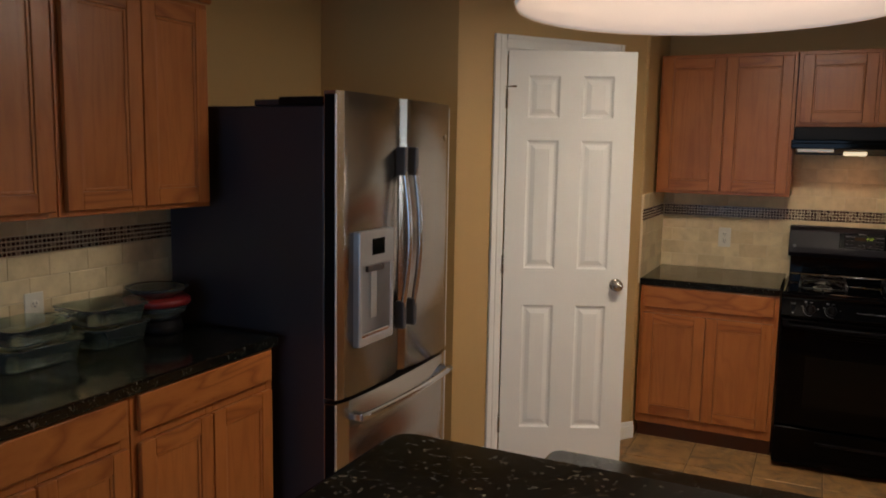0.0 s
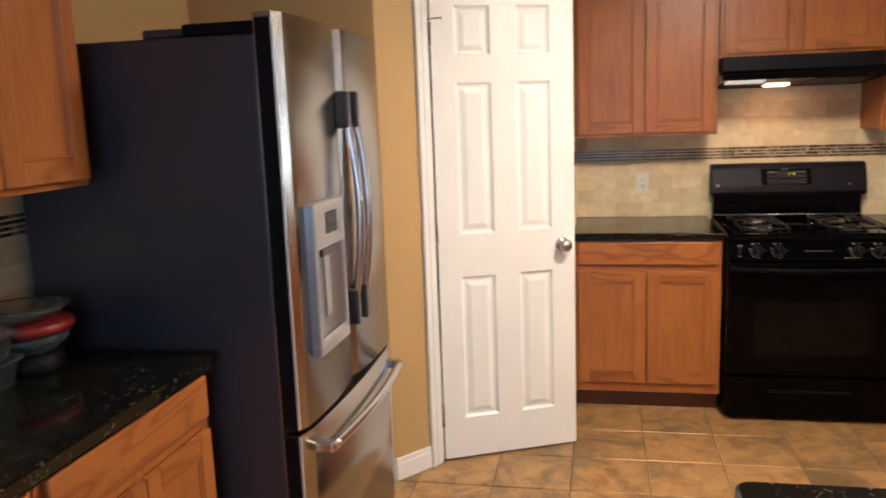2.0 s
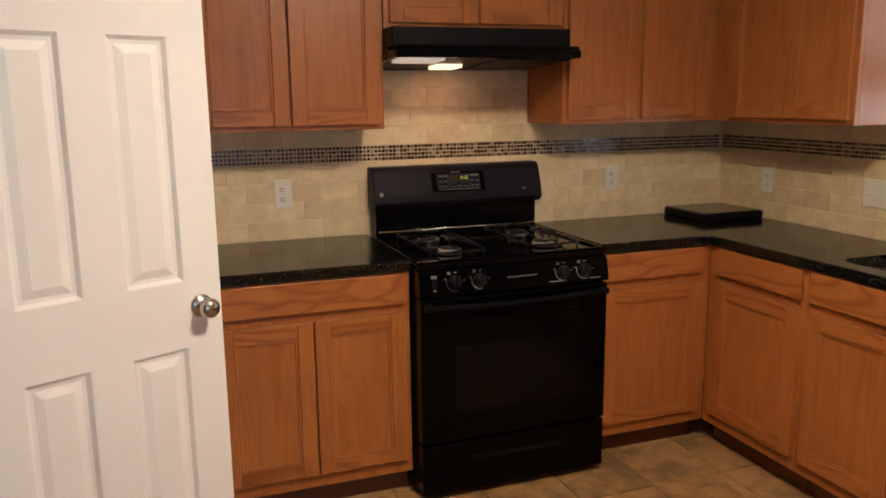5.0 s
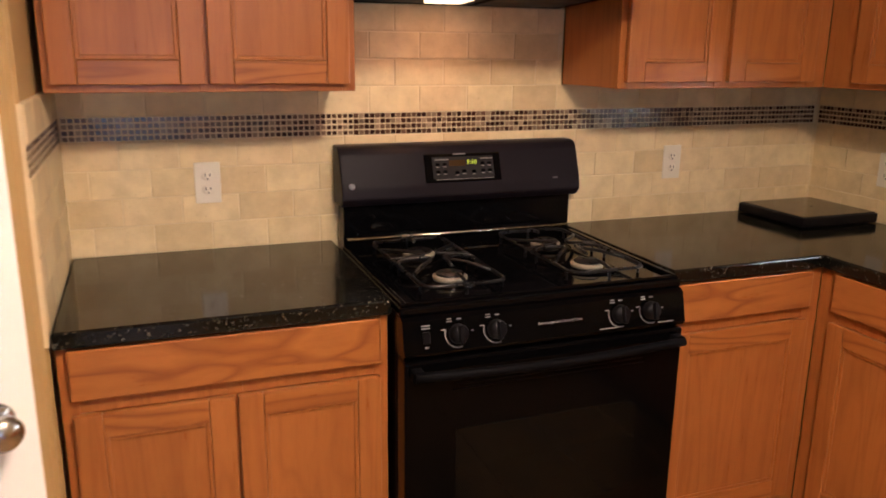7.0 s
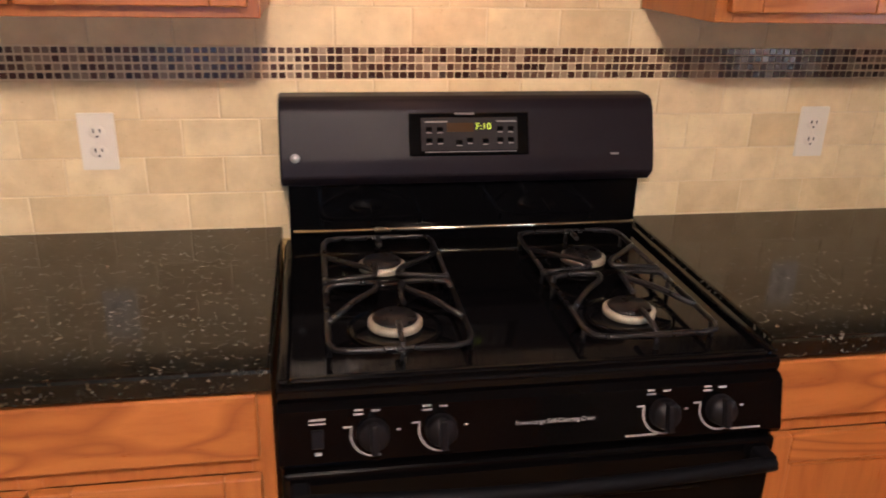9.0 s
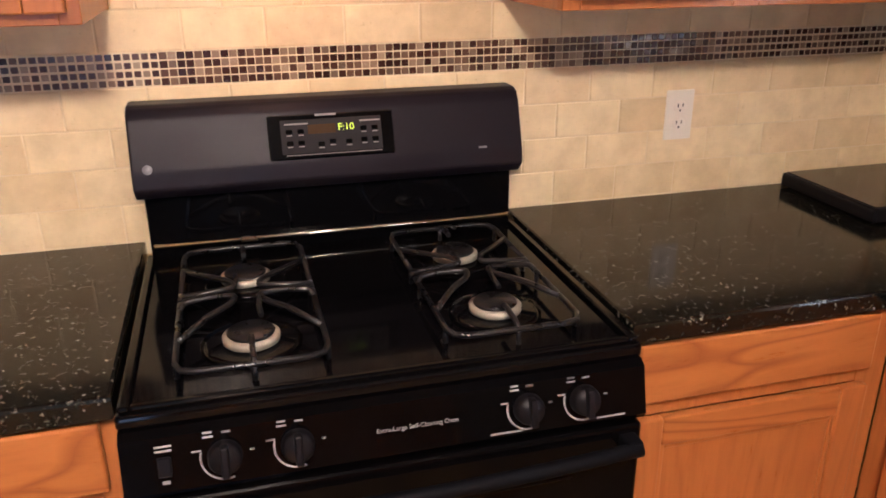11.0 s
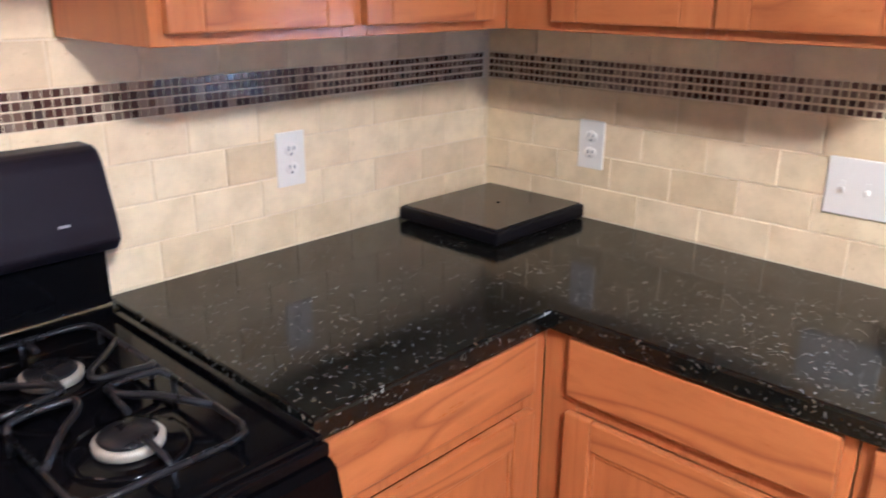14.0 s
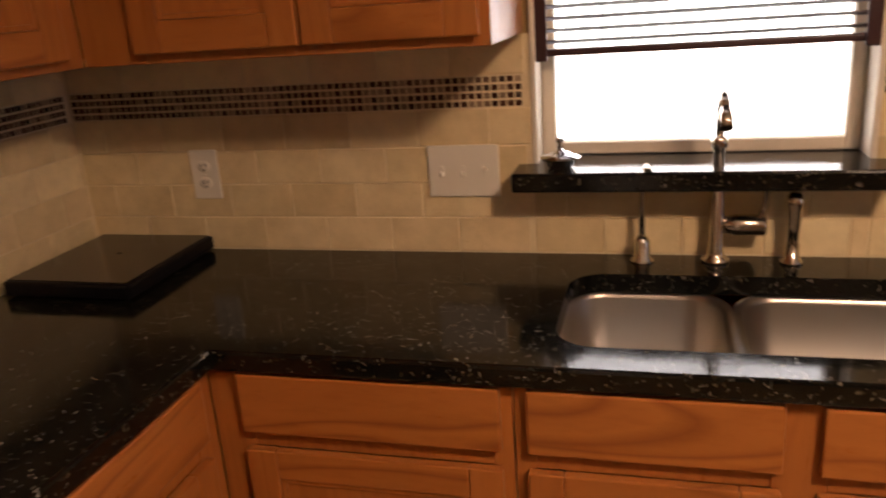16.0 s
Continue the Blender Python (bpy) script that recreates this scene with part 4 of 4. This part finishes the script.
box(bm, XE - 0.10, XE - 0.002, WY0 - 0.03, WY1 + 0.03, WZ0 - 0.016, WZ0 + 0.0225, 0.005, 2)
tagged(part("window_sill", bm, GRANITE), "dark granite window sill ledge", "window sill", kind="structure")


def blind():
    t = thing("window_blind", pose(XE + 0.03, (WY0 + WY1) / 2, 0), "burgundy slatted blind raised to half height", "blind")
    h = (WY1 - WY0) / 2 - 0.001
    for i in range(30):
        z = 1.345 + i * 0.0225
        bm = B()
        box(bm, -0.0125, 0.0125, -h + 0.02, h - 0.02, -0.0009, 0.0009)
        s = part("slat", bm, BLIND, t)
        s.matrix_local = pose(0, 0, z, 0, 17 if i < 6 else 42, 0)
    bm = B()
    box(bm, -0.014, 0.014, -h + 0.018, h - 0.018, 1.318, 1.332, 0.004, 2)
    part("bottom_rail", bm, BLIND, t)
    bm = B()
    box(bm, -0.02, 0.02, -h + 0.01, h - 0.01, 2.0, 2.035, 0.004)
    part("head_rail", bm, BLIND, t)
    for y in (-0.18, 0.18):
        bm = B()
        tube(bm, [(0.0135, y, 1.325), (0.0135, y, 2.01)], 0.0008, 6)
        tube(bm, [(-0.0135, y, 1.325), (-0.0135, y, 2.01)], 0.0008, 6)
        part("ladder_cord", bm, BLIND, t)
    for y in (-h, h - 0.034):
        bm = B()
        box(bm, -0.026, -0.018, y, y + 0.034, 1.31, 2.04, 0.002)
        part("side_tape", bm, BLIND, t, "dark side strip of the blind")


blind()
bm = B()
box(bm, 7.0, 7.05, -6, 12, -1.0, 7.0)
tagged(part("backdrop", bm, OUTSIDE), "overexposed bright garden beyond the window", "backdrop", kind="structure")
bm = B()
box(bm, -60, 60, -60, 60, -0.3, -0.2)
tagged(part("ground", bm, plain("garden_ground", (0.16, 0.2, 0.08), 0.9)), "plain garden ground outside the house", "ground", kind="structure")


# ---- sink and taps ----
def sink():
    t = thing("sink", pose(0, 0, 0), "stainless undermount double-bowl sink in the granite worktop", "sink")
    for y0, y1 in ((SYM + 0.012, SY1 + 0.006), (SY0 - 0.006, SYM - 0.012)):
        bm = B()
        loops = []
        for inset, z, r in ((-0.012, 0.874, 0.08), (0.0, 0.8735, 0.075), (0.004, 0.86, 0.075), (0.014, 0.74, 0.07), (0.045, 0.715, 0.05), (0.12, 0.708, 0.02)):
            loops.append([bm.verts.new((x, y, z)) for x, y in rounded(SX0 - 0.006 + inset, SX1 + 0.006 - inset, y0 + inset, y1 - inset, max(0.012, r - inset * 0.5))])
        for a, b in zip(loops, loops[1:]):
            for k in range(len(a)):
                f = bm.faces.new((a[k], b[k], b[(k + 1) % len(a)], a[(k + 1) % len(a)]))
                f.smooth = True
        bm.faces.new(loops[-1])
        bmesh.ops.recalc_face_normals(bm, faces=bm.faces)
        bmesh.ops.reverse_faces(bm, faces=bm.faces)
        part("bowl", bm, SINKSTEEL, t, "brushed stainless bowl")
        bm = B()
        lathe(bm, [(0.0, 0.001), (0.03, 0.001), (0.042, 0.004), (0.045, 0.0)], 24, ((SX0 + SX1) / 2, (y0 + y1) / 2, 0.709))
        part("drain", bm, CHROME, t)


sink()


def faucet():
    t = thing("kitchen_faucet", pose(1.818, 3.148, TOP), "tall brushed nickel gooseneck faucet with a side lever", "faucet")
    bm = B()
    lathe(bm, [(0, 0), (0.026, 0), (0.026, 0.006), (0.018, 0.012), (0.0150, 0.02), (0.0140, 0.125), (0.0115, 0.14), (0.0105, 0.222), (0.015, 0.230), (0.015, 0.242), (0.010, 0.25), (0.0, 0.25)], 28)
    part("column", bm, TAP, t)
    bm = B()
    tube(bm, [(0, 0, 0.245), (-0.002, 0, 0.285), (-0.012, 0, 0.312), (-0.035, 0, 0.330), (-0.07, 0, 0.334), (-0.115, 0, 0.315)], 0.0082, 14)
    part("spout", bm, TAP, t)
    bm = B()
    tube(bm, [(-0.110, 0, 0.317), (-0.125, 0, 0.306), (-0.14, 0, 0.288)], 0.011, 14, [0.010, 0.011, 0.0115])
    part("spray_head", bm, TAP, t)
    bm = B()
    tube(bm, [(0, -0.012, 0.075), (0, -0.035, 0.075), (0, -0.085, 0.075), (0, -0.09, 0.075)], 0.02, 18, [0.016, 0.021, 0.021, 0.017])
    part("valve_body", bm, TAP, t)
    bm = B()
    tube(bm, [(0, -0.078, 0.085), (-0.004, -0.086, 0.115), (-0.004, -0.088, 0.15), (-0.004, -0.086, 0.168)], 0.006, 10, [0.007, 0.005, 0.0055, 0.008])
    part("lever", bm, TAP, t)


faucet()


def soap_pump():
    t = thing("soap_dispenser", pose(1.815, 3.288, TOP), "brushed nickel soap pump with a long curved spout", "soap dispenser")
    bm = B()
    lathe(bm, [(0, 0), (0.021, 0), (0.021, 0.004), (0.016, 0.010), (0.015, 0.042), (0.010, 0.052), (0.0, 0.054)], 24)
    part("base", bm, TAP, t)
    bm = B()
    lathe(bm, [(0, 0.0), (0.0235, 0.0), (0.0235, 0.003), (0, 0.0035)], 24)
    part("collar", bm, TAP, t)
    bm = B()
    tube(bm, [(0, 0, 0.052), (0, 0.001, 0.12), (-0.003, -0.003, 0.178), (-0.02, -0.008, 0.196), (-0.05, -0.012, 0.192)], 0.0055, 10, [0.006, 0.006, 0.0065, 0.008, 0.007])
    part("spout", bm, TAP, t)


soap_pump()


def side_spray():
    t = thing("side_sprayer", pose(1.815, 3.010, TOP), "brushed nickel side sprayer standing beside the faucet", "sprayer")
    bm = B()
    lathe(bm, [(0, 0), (0.021, 0), (0.021, 0.005), (0.014, 0.012), (0.0125, 0.04), (0, 0.04)], 24)
    part("holder", bm, TAP, t)
    bm = B()
    lathe(bm, [(0, 0.04), (0.010, 0.04), (0.012, 0.075), (0.014, 0.105), (0.017, 0.118), (0.016, 0.132), (0.008, 0.14), (0, 0.14)], 24)
    part("spray_head", bm, TAP, t)


side_spray()


def stopper():
    t = thing("sink_strainer", pose(XE - 0.045, 3.446, WZ0 + 0.023), "chrome sink strainer basket standing on the granite sill", "sink strainer")
    bm = B()
    lathe(bm, [(0, 0), (0.022, 0), (0.026, 0.004), (0.030, 0.018), (0.040, 0.020), (0.040, 0.023), (0.024, 0.027), (0.020, 0.030), (0.008, 0.034), (0.005, 0.040), (0, 0.040)], 28)
    part("basket", bm, CHROME, t)
    bm = B()
    lathe(bm, [(0, 0.040), (0.006, 0.040), (0.005, 0.050), (0.009, 0.053), (0.009, 0.058), (0, 0.059)], 20)
    part("knob", bm, CHROME, t)


stopper()


# ---- plates on the walls ----
def receptacle(m, label="white duplex outlet on the tile backsplash"):
    """Local x across, y up, z out of the wall."""
    t = thing("outlet", m, label, "outlet", "wall outlets")
    bm = B()
    box(bm, -0.035, 0.035, -0.0575, 0.0575, 0, 0.006, 0.0025, 2)
    p = part("cover_plate", bm, PLATE, t)
    for y in (-0.0195, 0.0195):
        bm = B()
        lathe(bm, [(0, 0.0062), (0.0165, 0.0062), (0.0172, 0.0052)], 24, (0, y, 0.001), sy=0.82)
        part("socket_face", bm, PLATE, t)
        for x, h in ((-0.0062, 0.009), (0.0062, 0.0075)):
            bm = B()
            box(bm, x - 0.0012, x + 0.0012, y + 0.003 - h / 2, y + 0.003 + h / 2, 0.0065, 0.0076)
            part("slot", bm, SLOT, t)
        bm = B()
        lathe(bm, [(0, 0.0076), (0.0024, 0.0076), (0.0024, 0.0066)], 12, (0, y - 0.0085, 0))
        part("ground_hole", bm, SLOT, t)
    bm = B()
    lathe(bm, [(0, 0.0068), (0.003, 0.0066), (0.0034, 0.0058)], 14)
    part("screw", bm, PLATE, t)
    return t


OZ = 1.104
first = receptacle(pose(-0.317, YN - 0.001, OZ, 90, 0, 0))
copy_thing(first, pose(1.228, YN - 0.001, OZ, 90, 0, 0))
copy_thing(first, pose(XE - 0.001, 4.268, OZ - 0.010, 90, 0, -90))
copy_thing(first, pose(XW + 0.001, 1.40, 1.04, 90, 0, 90))


def switches():
    t = thing("switch_plate", pose(XE - 0.001, 3.655, OZ - 0.010, 90, 0, -90), "almond three-gang wall switch plate", "light switch")
    bm = B()
    box(bm, -0.077, 0.077, -0.0555, 0.0555, 0, 0.006, 0.0025, 2)
    part("cover_plate", bm, PLATE, t)
    for i, x in enumerate((-0.046, 0.0, 0.046)):
        bm = B()
        box(bm, x - 0.005, x + 0.005, -0.012, 0.012, 0.004, 0.0066, 0.0006)
        part("switch_slot", bm, PLATE, t)
        bm = B()
        s = 1 if i == 2 else -1
        box(bm, x - 0.0042, x + 0.0042, min(0, s * 0.010), max(0, s * 0.010), 0.006, 0.016, 0.002)
        part("toggle", bm, PLATE, t, "small toggle lever")


switches()


# ---- loose things ----
def drying_board():
    t = thing("glass_cutting_board", pose(1.680, 4.420, TOP), "flat black square tray lying in the worktop corner", "tray")
    bm = B()
    box(bm, -0.165, 0.165, -0.152, 0.152, 0.004, 0.036, 0.006, 2)
    part("body", bm, BLACK_M, t)
    bm = B()
    box(bm, -0.157, 0.157, -0.144, 0.144, 0.0362, 0.039, 0.001)
    part("top_plate", bm, plain("dark_smoked_top", (0.03, 0.026, 0.022), 0.16), t, "dark smoked top surface")
    for x in (-0.13, 0.13):
        for y in (-0.115, 0.115):
            bm = B()
            lathe(bm, [(0, 0), (0.012, 0), (0.013, 0.0045), (0, 0.0045)], 14, (x, y, 0))
            part("foot", bm, BLACK_M, t)
    bm = B()
    lathe(bm, [(0, 0), (0.004, 0), (0.004, 0.0012), (0, 0.0014)], 12, (0.02, 0.0, 0.039))
    part("button", bm, BLACK, t)


drying_board()


def glass_dish(m, w, d, h, label, group=""):
    t = thing("baking_dish", m, label, "baking dish", group)
    bm = B()
    loops = []
    for inset, z, r in ((0.022, 0.0, 0.03), (0.012, 0.004, 0.035), (0.0, h * 0.9, 0.04), (-0.010, h * 0.95, 0.045), (-0.010, h, 0.045), (0.004, h, 0.04), (0.016, 0.010, 0.03), (0.03, 0.006, 0.025)):
        loops.append([bm.verts.new((x, y, z)) for x, y in rounded(-w / 2 + inset, w / 2 - inset, -d / 2 + inset, d / 2 - inset, r)])
    for a, b in zip(loops, loops[1:]):
        for k in range(len(a)):
            bm.faces.new((a[k], a[(k + 1) % len(a)], b[(k + 1) % len(a)], b[k])).smooth = True
    bm.faces.new(loops[-1])
    bm.faces.new(list(reversed(loops[0])))
    bmesh.ops.recalc_face_normals(bm, faces=bm.faces)
    part("bowl", bm, DISHGLASS, t)
    for s in (-1, 1):
        bm = B()
        tube(bm, [(-0.05, s * (d / 2 + 0.006), h * 0.95), (-0.04, s * (d / 2 + 0.026), h * 0.95), (0.04, s * (d / 2 + 0.026), h * 0.95), (0.05, s * (d / 2 + 0.006), h * 0.95)], 0.006, 8)
        part("handle", bm, DISHGLASS, t)
    return t


glass_dish(pose(-2.0, 1.545, TOP + 0.001, 0, 0, 4), 0.22, 0.24, 0.072, "clear glass baking dish stacked on the dark worktop", "glass baking dishes")
glass_dish(pose(-2.0, 1.545, TOP + 0.0745, 0, 0, -5), 0.21, 0.23, 0.062, "smaller clear glass baking dish stacked on another", "glass baking dishes")
glass_dish(pose(-1.99, 1.245, TOP + 0.001, 0, 0, -3), 0.23, 0.26, 0.072, "clear glass baking dish on the dark worktop", "glass baking dishes")
glass_dish(pose(-1.99, 1.245, TOP + 0.0745, 0, 0, 3), 0.21, 0.23, 0.055, "smaller clear glass baking dish stacked on another", "glass baking dishes")


def lidded_bowl():
    t = thing("mixing_bowl", pose(-1.98, 1.775, TOP), "glass bowl on a dark base with a red plastic lid", "bowl")
    bm = B()
    lathe(bm, [(0, 0), (0.085, 0), (0.09, 0.008), (0.082, 0.045), (0, 0.046)], 32)
    part("base", bm, BLACK_M, t, "dark rounded base")
    bm = B()
    lathe(bm, [(0, 0.047), (0.07, 0.047), (0.10, 0.075), (0.108, 0.10), (0.104, 0.10), (0.096, 0.077), (0.066, 0.052), (0, 0.052)], 32)
    part("bowl", bm, DISHGLASS, t, "clear glass bowl")
    bm = B()
    lathe(bm, [(0, 0.1005), (0.112, 0.1005), (0.117, 0.106), (0.117, 0.122), (0.110, 0.127), (0, 0.125)], 36)
    part("lid", bm, REDLID, t, "red plastic lid")
    bm = B()
    lathe(bm, [(0, 0.128), (0.06, 0.128), (0.095, 0.15), (0.112, 0.165), (0.108, 0.166), (0.09, 0.154), (0.058, 0.133), (0, 0.133)], 32)
    part("glass_saucer", bm, DISHGLASS, t, "clear glass dish resting on the lid")


lidded_bowl()


# ---- lamps ----
def pendant():
    t = thing("pendant_light", pose(0.045, 0.68, 1.765), "lit white glass dome pendant over the bar", "pendant light")
    bm = B()
    lathe(bm, [(0.236, 0.0), (0.238, 0.006), (0.225, 0.03), (0.18, 0.085), (0.10, 0.125), (0.03, 0.142), (0.03, 0.138), (0.098, 0.120), (0.176, 0.080), (0.220, 0.027), (0.230, 0.004), (0.236, 0.0)], 56)
    part("shade", bm, SHADE, t, "glowing white glass shade")
    bm = B()
    tube(bm, [(0, 0, 0.13), (0, 0, CEIL - 1.765 - 0.02)], 0.006, 10)
    part("stem", bm, NICKEL, t)
    bm = B()
    lathe(bm, [(0, CEIL - 1.765 - 0.03), (0.05, CEIL - 1.765 - 0.028), (0.06, CEIL - 1.765 - 0.001), (0, CEIL - 1.765 - 0.001)], 24)
    part("canopy", bm, NICKEL, t)


pendant()
t = thing("ceiling_light", pose(0.12, 2.42, CEIL), "round lit ceiling light in the middle of the kitchen", "ceiling light")
bm = B()
lathe(bm, [(0, -0.001), (0.19, -0.001), (0.19, -0.03), (0.175, -0.035), (0, -0.035)], 40)
part("base", bm, NICKEL, t)
bm = B()
lathe(bm, [(0.172, -0.036), (0.165, -0.05), (0.12, -0.064), (0, -0.068)], 40)
part("diffuser", bm, CEILGLOW, t, "glowing glass diffuser")


# ---- tiles ----
def tile_mesh(name, w, h, d, bev, material):
    me = bpy.data.meshes.new(name)
    bm = B()
    box(bm, -w / 2, w / 2, -h / 2, h / 2, 0, d)
    top = [e for e in bm.edges if all(v.co.z > d - 1e-6 for v in e.verts)]
    bmesh.ops.bevel(bm, geom=top, offset=bev, segments=1, profile=0.5, affect="EDGES")
    bm.to_mesh(me)
    bm.free()
    me.materials.append(material)
    return me


def place(name, me, m, parent):
    ob = new(name, me)
    ob.parent = parent
    ob.matrix_world = m
    return ob


GAP = 0.0028
meshes = {}


def splash(parent, m, x0, x1, rows, material=TRAV):
    """Running-bond tiles on a wall plane: local x along it, y up, z out. rows: (z0, z1, x0, x1) bounds."""
    for r, (z0, z1, a, b) in enumerate(rows):
        p = 0.1545
        x = x0 - (r % 2) * p / 2 - p
        while x < b:
            lo, hi = max(x, a), min(x + p, b)
            if hi - lo > 0.012:
                key = (round(hi - lo - GAP, 4), round(z1 - z0 - GAP, 4))
                if key not in meshes:
                    meshes[key] = tile_mesh("backsplash_tile", key[0], key[1], 0.0115, 0.0015, material)
                place("backsplash_tile", meshes[key], m @ pose((lo + hi) / 2, (z0 + z1) / 2, random.uniform(-0.0008, 0.0), random.uniform(-0.25, 0.25), random.uniform(-0.25, 0.25), 0), parent)
            x += p


MP = 0.01625
M0, M1 = TOP + 4 * TILE, TOP + 4 * TILE + 4 * MP


def rows_for(x0, x1, top):
    rows = [(TOP + i * TILE, TOP + (i + 1) * TILE, x0, x1) for i in range(4)]
    z = M1
    while z < top - 0.012:
        rows.append((z, min(z + TILE, top), x0, x1))
        z += TILE
    return rows


def grout_back(parent, m, x0, x1, z0, z1):
    bm = B()
    box(bm, x0, x1, z0, z1, -0.0115, 0.0085)
    o = part("grout_bed", bm, GROUT, parent)
    o.matrix_world = m


chip = tile_mesh("mosaic_chip", MP - 0.0018, MP - 0.0028, 0.010, 0.0012, MOSAIC)


def mosaic(parent, m, x0, x1, singles=None):
    """Four rows of small square chips; those within singles are objects of their own, the rest one mesh."""
    verts, faces = [], []
    h, g = (MP - 0.0028) / 2, (MP - 0.0018) / 2
    for r in range(4):
        n = int((x1 - x0) / MP)
        for i in range(n):
            x, z = x0 + (i + 0.5) * MP, M0 + (r + 0.5) * MP
            if singles and singles[0] <= x < singles[1]:
                place("mosaic_chip", chip, m @ pose(x, z, random.uniform(-0.0004, 0.0006), random.uniform(-1.2, 1.2), random.uniform(-1.2, 1.2), 0), parent)
                continue
            k, d = len(verts), 0.010 + random.uniform(-0.0004, 0.0006)
            b = 0.0012
            verts += [(x - g, z - h, 0), (x + g, z - h, 0), (x + g, z + h, 0), (x - g, z + h, 0), (x - g + b, z - h + b, d), (x + g - b, z - h + b, d), (x + g - b, z + h - b, d), (x - g + b, z + h - b, d)]
            faces += [(k + 4, k + 5, k + 6, k + 7), (k, k + 1, k + 5, k + 4), (k + 1, k + 2, k + 6, k + 5), (k + 2, k + 3, k + 7, k + 6), (k + 3, k, k + 4, k + 7)]
    me = bpy.data.meshes.new("mosaic_strip")
    me.from_pydata(verts, [], faces)
    me.materials.append(MOSAIC_I)
    ob = new("mosaic_strip", me)
    ob.parent = parent
    ob.matrix_world = m
    tagged(ob, "strip of small dark brown glass mosaic", kind="stuff")


# wall planes: z of the local frame points into the room
MN = pose(0, YN + 0.0115, 0, 90, 0, 0)
ME = pose(XE + 0.0115, 0, 0, 90, 0, -90)       # local x = -y
MW = pose(XW - 0.0115, 0, 0, 90, 0, 90)        # local x = y
MPX = pose(PX - 0.0115, 0, 0, 90, 0, 90)
hoodrows = []
z = M1 + 2 * TILE
while z < 1.60:
    hoodrows.append((z, min(z + TILE, 1.61), 0.030, 0.786))
    z += TILE
splash(wall_north, MN, -0.62, XE, rows_for(PX - 0.011, XE + 0.011, M1 + TILE) + [(M1 + TILE, M1 + 2 * TILE, 0.030, 0.786)] + hoodrows)
grout_back(wall_north, MN, PX, XE, TOP - 0.03, M1 + TILE)
grout_back(wall_north, MN, 0.030, 0.786, M1 + TILE, 1.61)
mosaic(wall_north, MN, PX + 0.004, XE - 0.002, (0.10, 1.30))
splash(wall_pantry_east, MPX, 4.0, 4.6, rows_for(3.99, YN - 0.001, M1 + TILE))
for x0, x1 in ((XE - 0.0025, XE), (PX, PX + 0.0025)):
    bm = B()
    box(bm, x0, x1, YN - 0.0025, YN, TOP + 0.0005, M1 + TILE)
    part("corner_grout", bm, GROUT, wall_north)
grout_back(wall_pantry_east, MPX, 3.988, YN, TOP - 0.03, M1 + TILE)
mosaic(wall_pantry_east, MPX, 3.992, YN - 0.003)
splash(wall_east, ME, -4.6, -WY1, rows_for(-YN - 0.0005, -WY1, M1 + TILE))
splash(wall_east, ME, -4.6, -WY0, [(TOP + i * TILE, min(TOP + (i + 1) * TILE, WZ0 - 0.017), -WY1, -WY0) for i in range(3) if TOP + i * TILE < WZ0 - 0.03])
splash(wall_east, ME, -WY0, -2.2, rows_for(-WY0, -2.2, M1 + TILE))
grout_back(wall_east, ME, -YN, -WY1, TOP - 0.03, M1 + TILE)
grout_back(wall_east, ME, -WY1, -WY0, TOP - 0.03, WZ0 - 0.017)
grout_back(wall_east, ME, -WY0, -2.2, TOP - 0.03, M1 + TILE)
mosaic(wall_east, ME, -YN + 0.003, -WY1 - 0.001)
mosaic(wall_east, ME, -WY0 + 0.001, -2.2)
splash(wall_west, MW, 0.0, 2.0, rows_for(0.0, 2.2, M1 + TILE))
grout_back(wall_west, MW, 0.0, 2.2, TOP - 0.03, M1 + TILE)
mosaic(wall_west, MW, 0.0, 2.2)
FP = 0.318
fl = tile_mesh("floor_tile", FP - 0.006, FP - 0.006, 0.010, 0.002, FLOORTILE)
for i in range(-6, 8):
    for j in range(-15, 4):
        x, y = -0.033 + (i + 0.5) * FP, 3.735 + (j + 0.5) * FP
        if XW < x < XE and YS < y < 4.45:
            place("floor_tile", fl, pose(x, y, -0.0095 + random.uniform(-0.0006, 0.0), 0, 0, 90 * random.randrange(4)), floor)
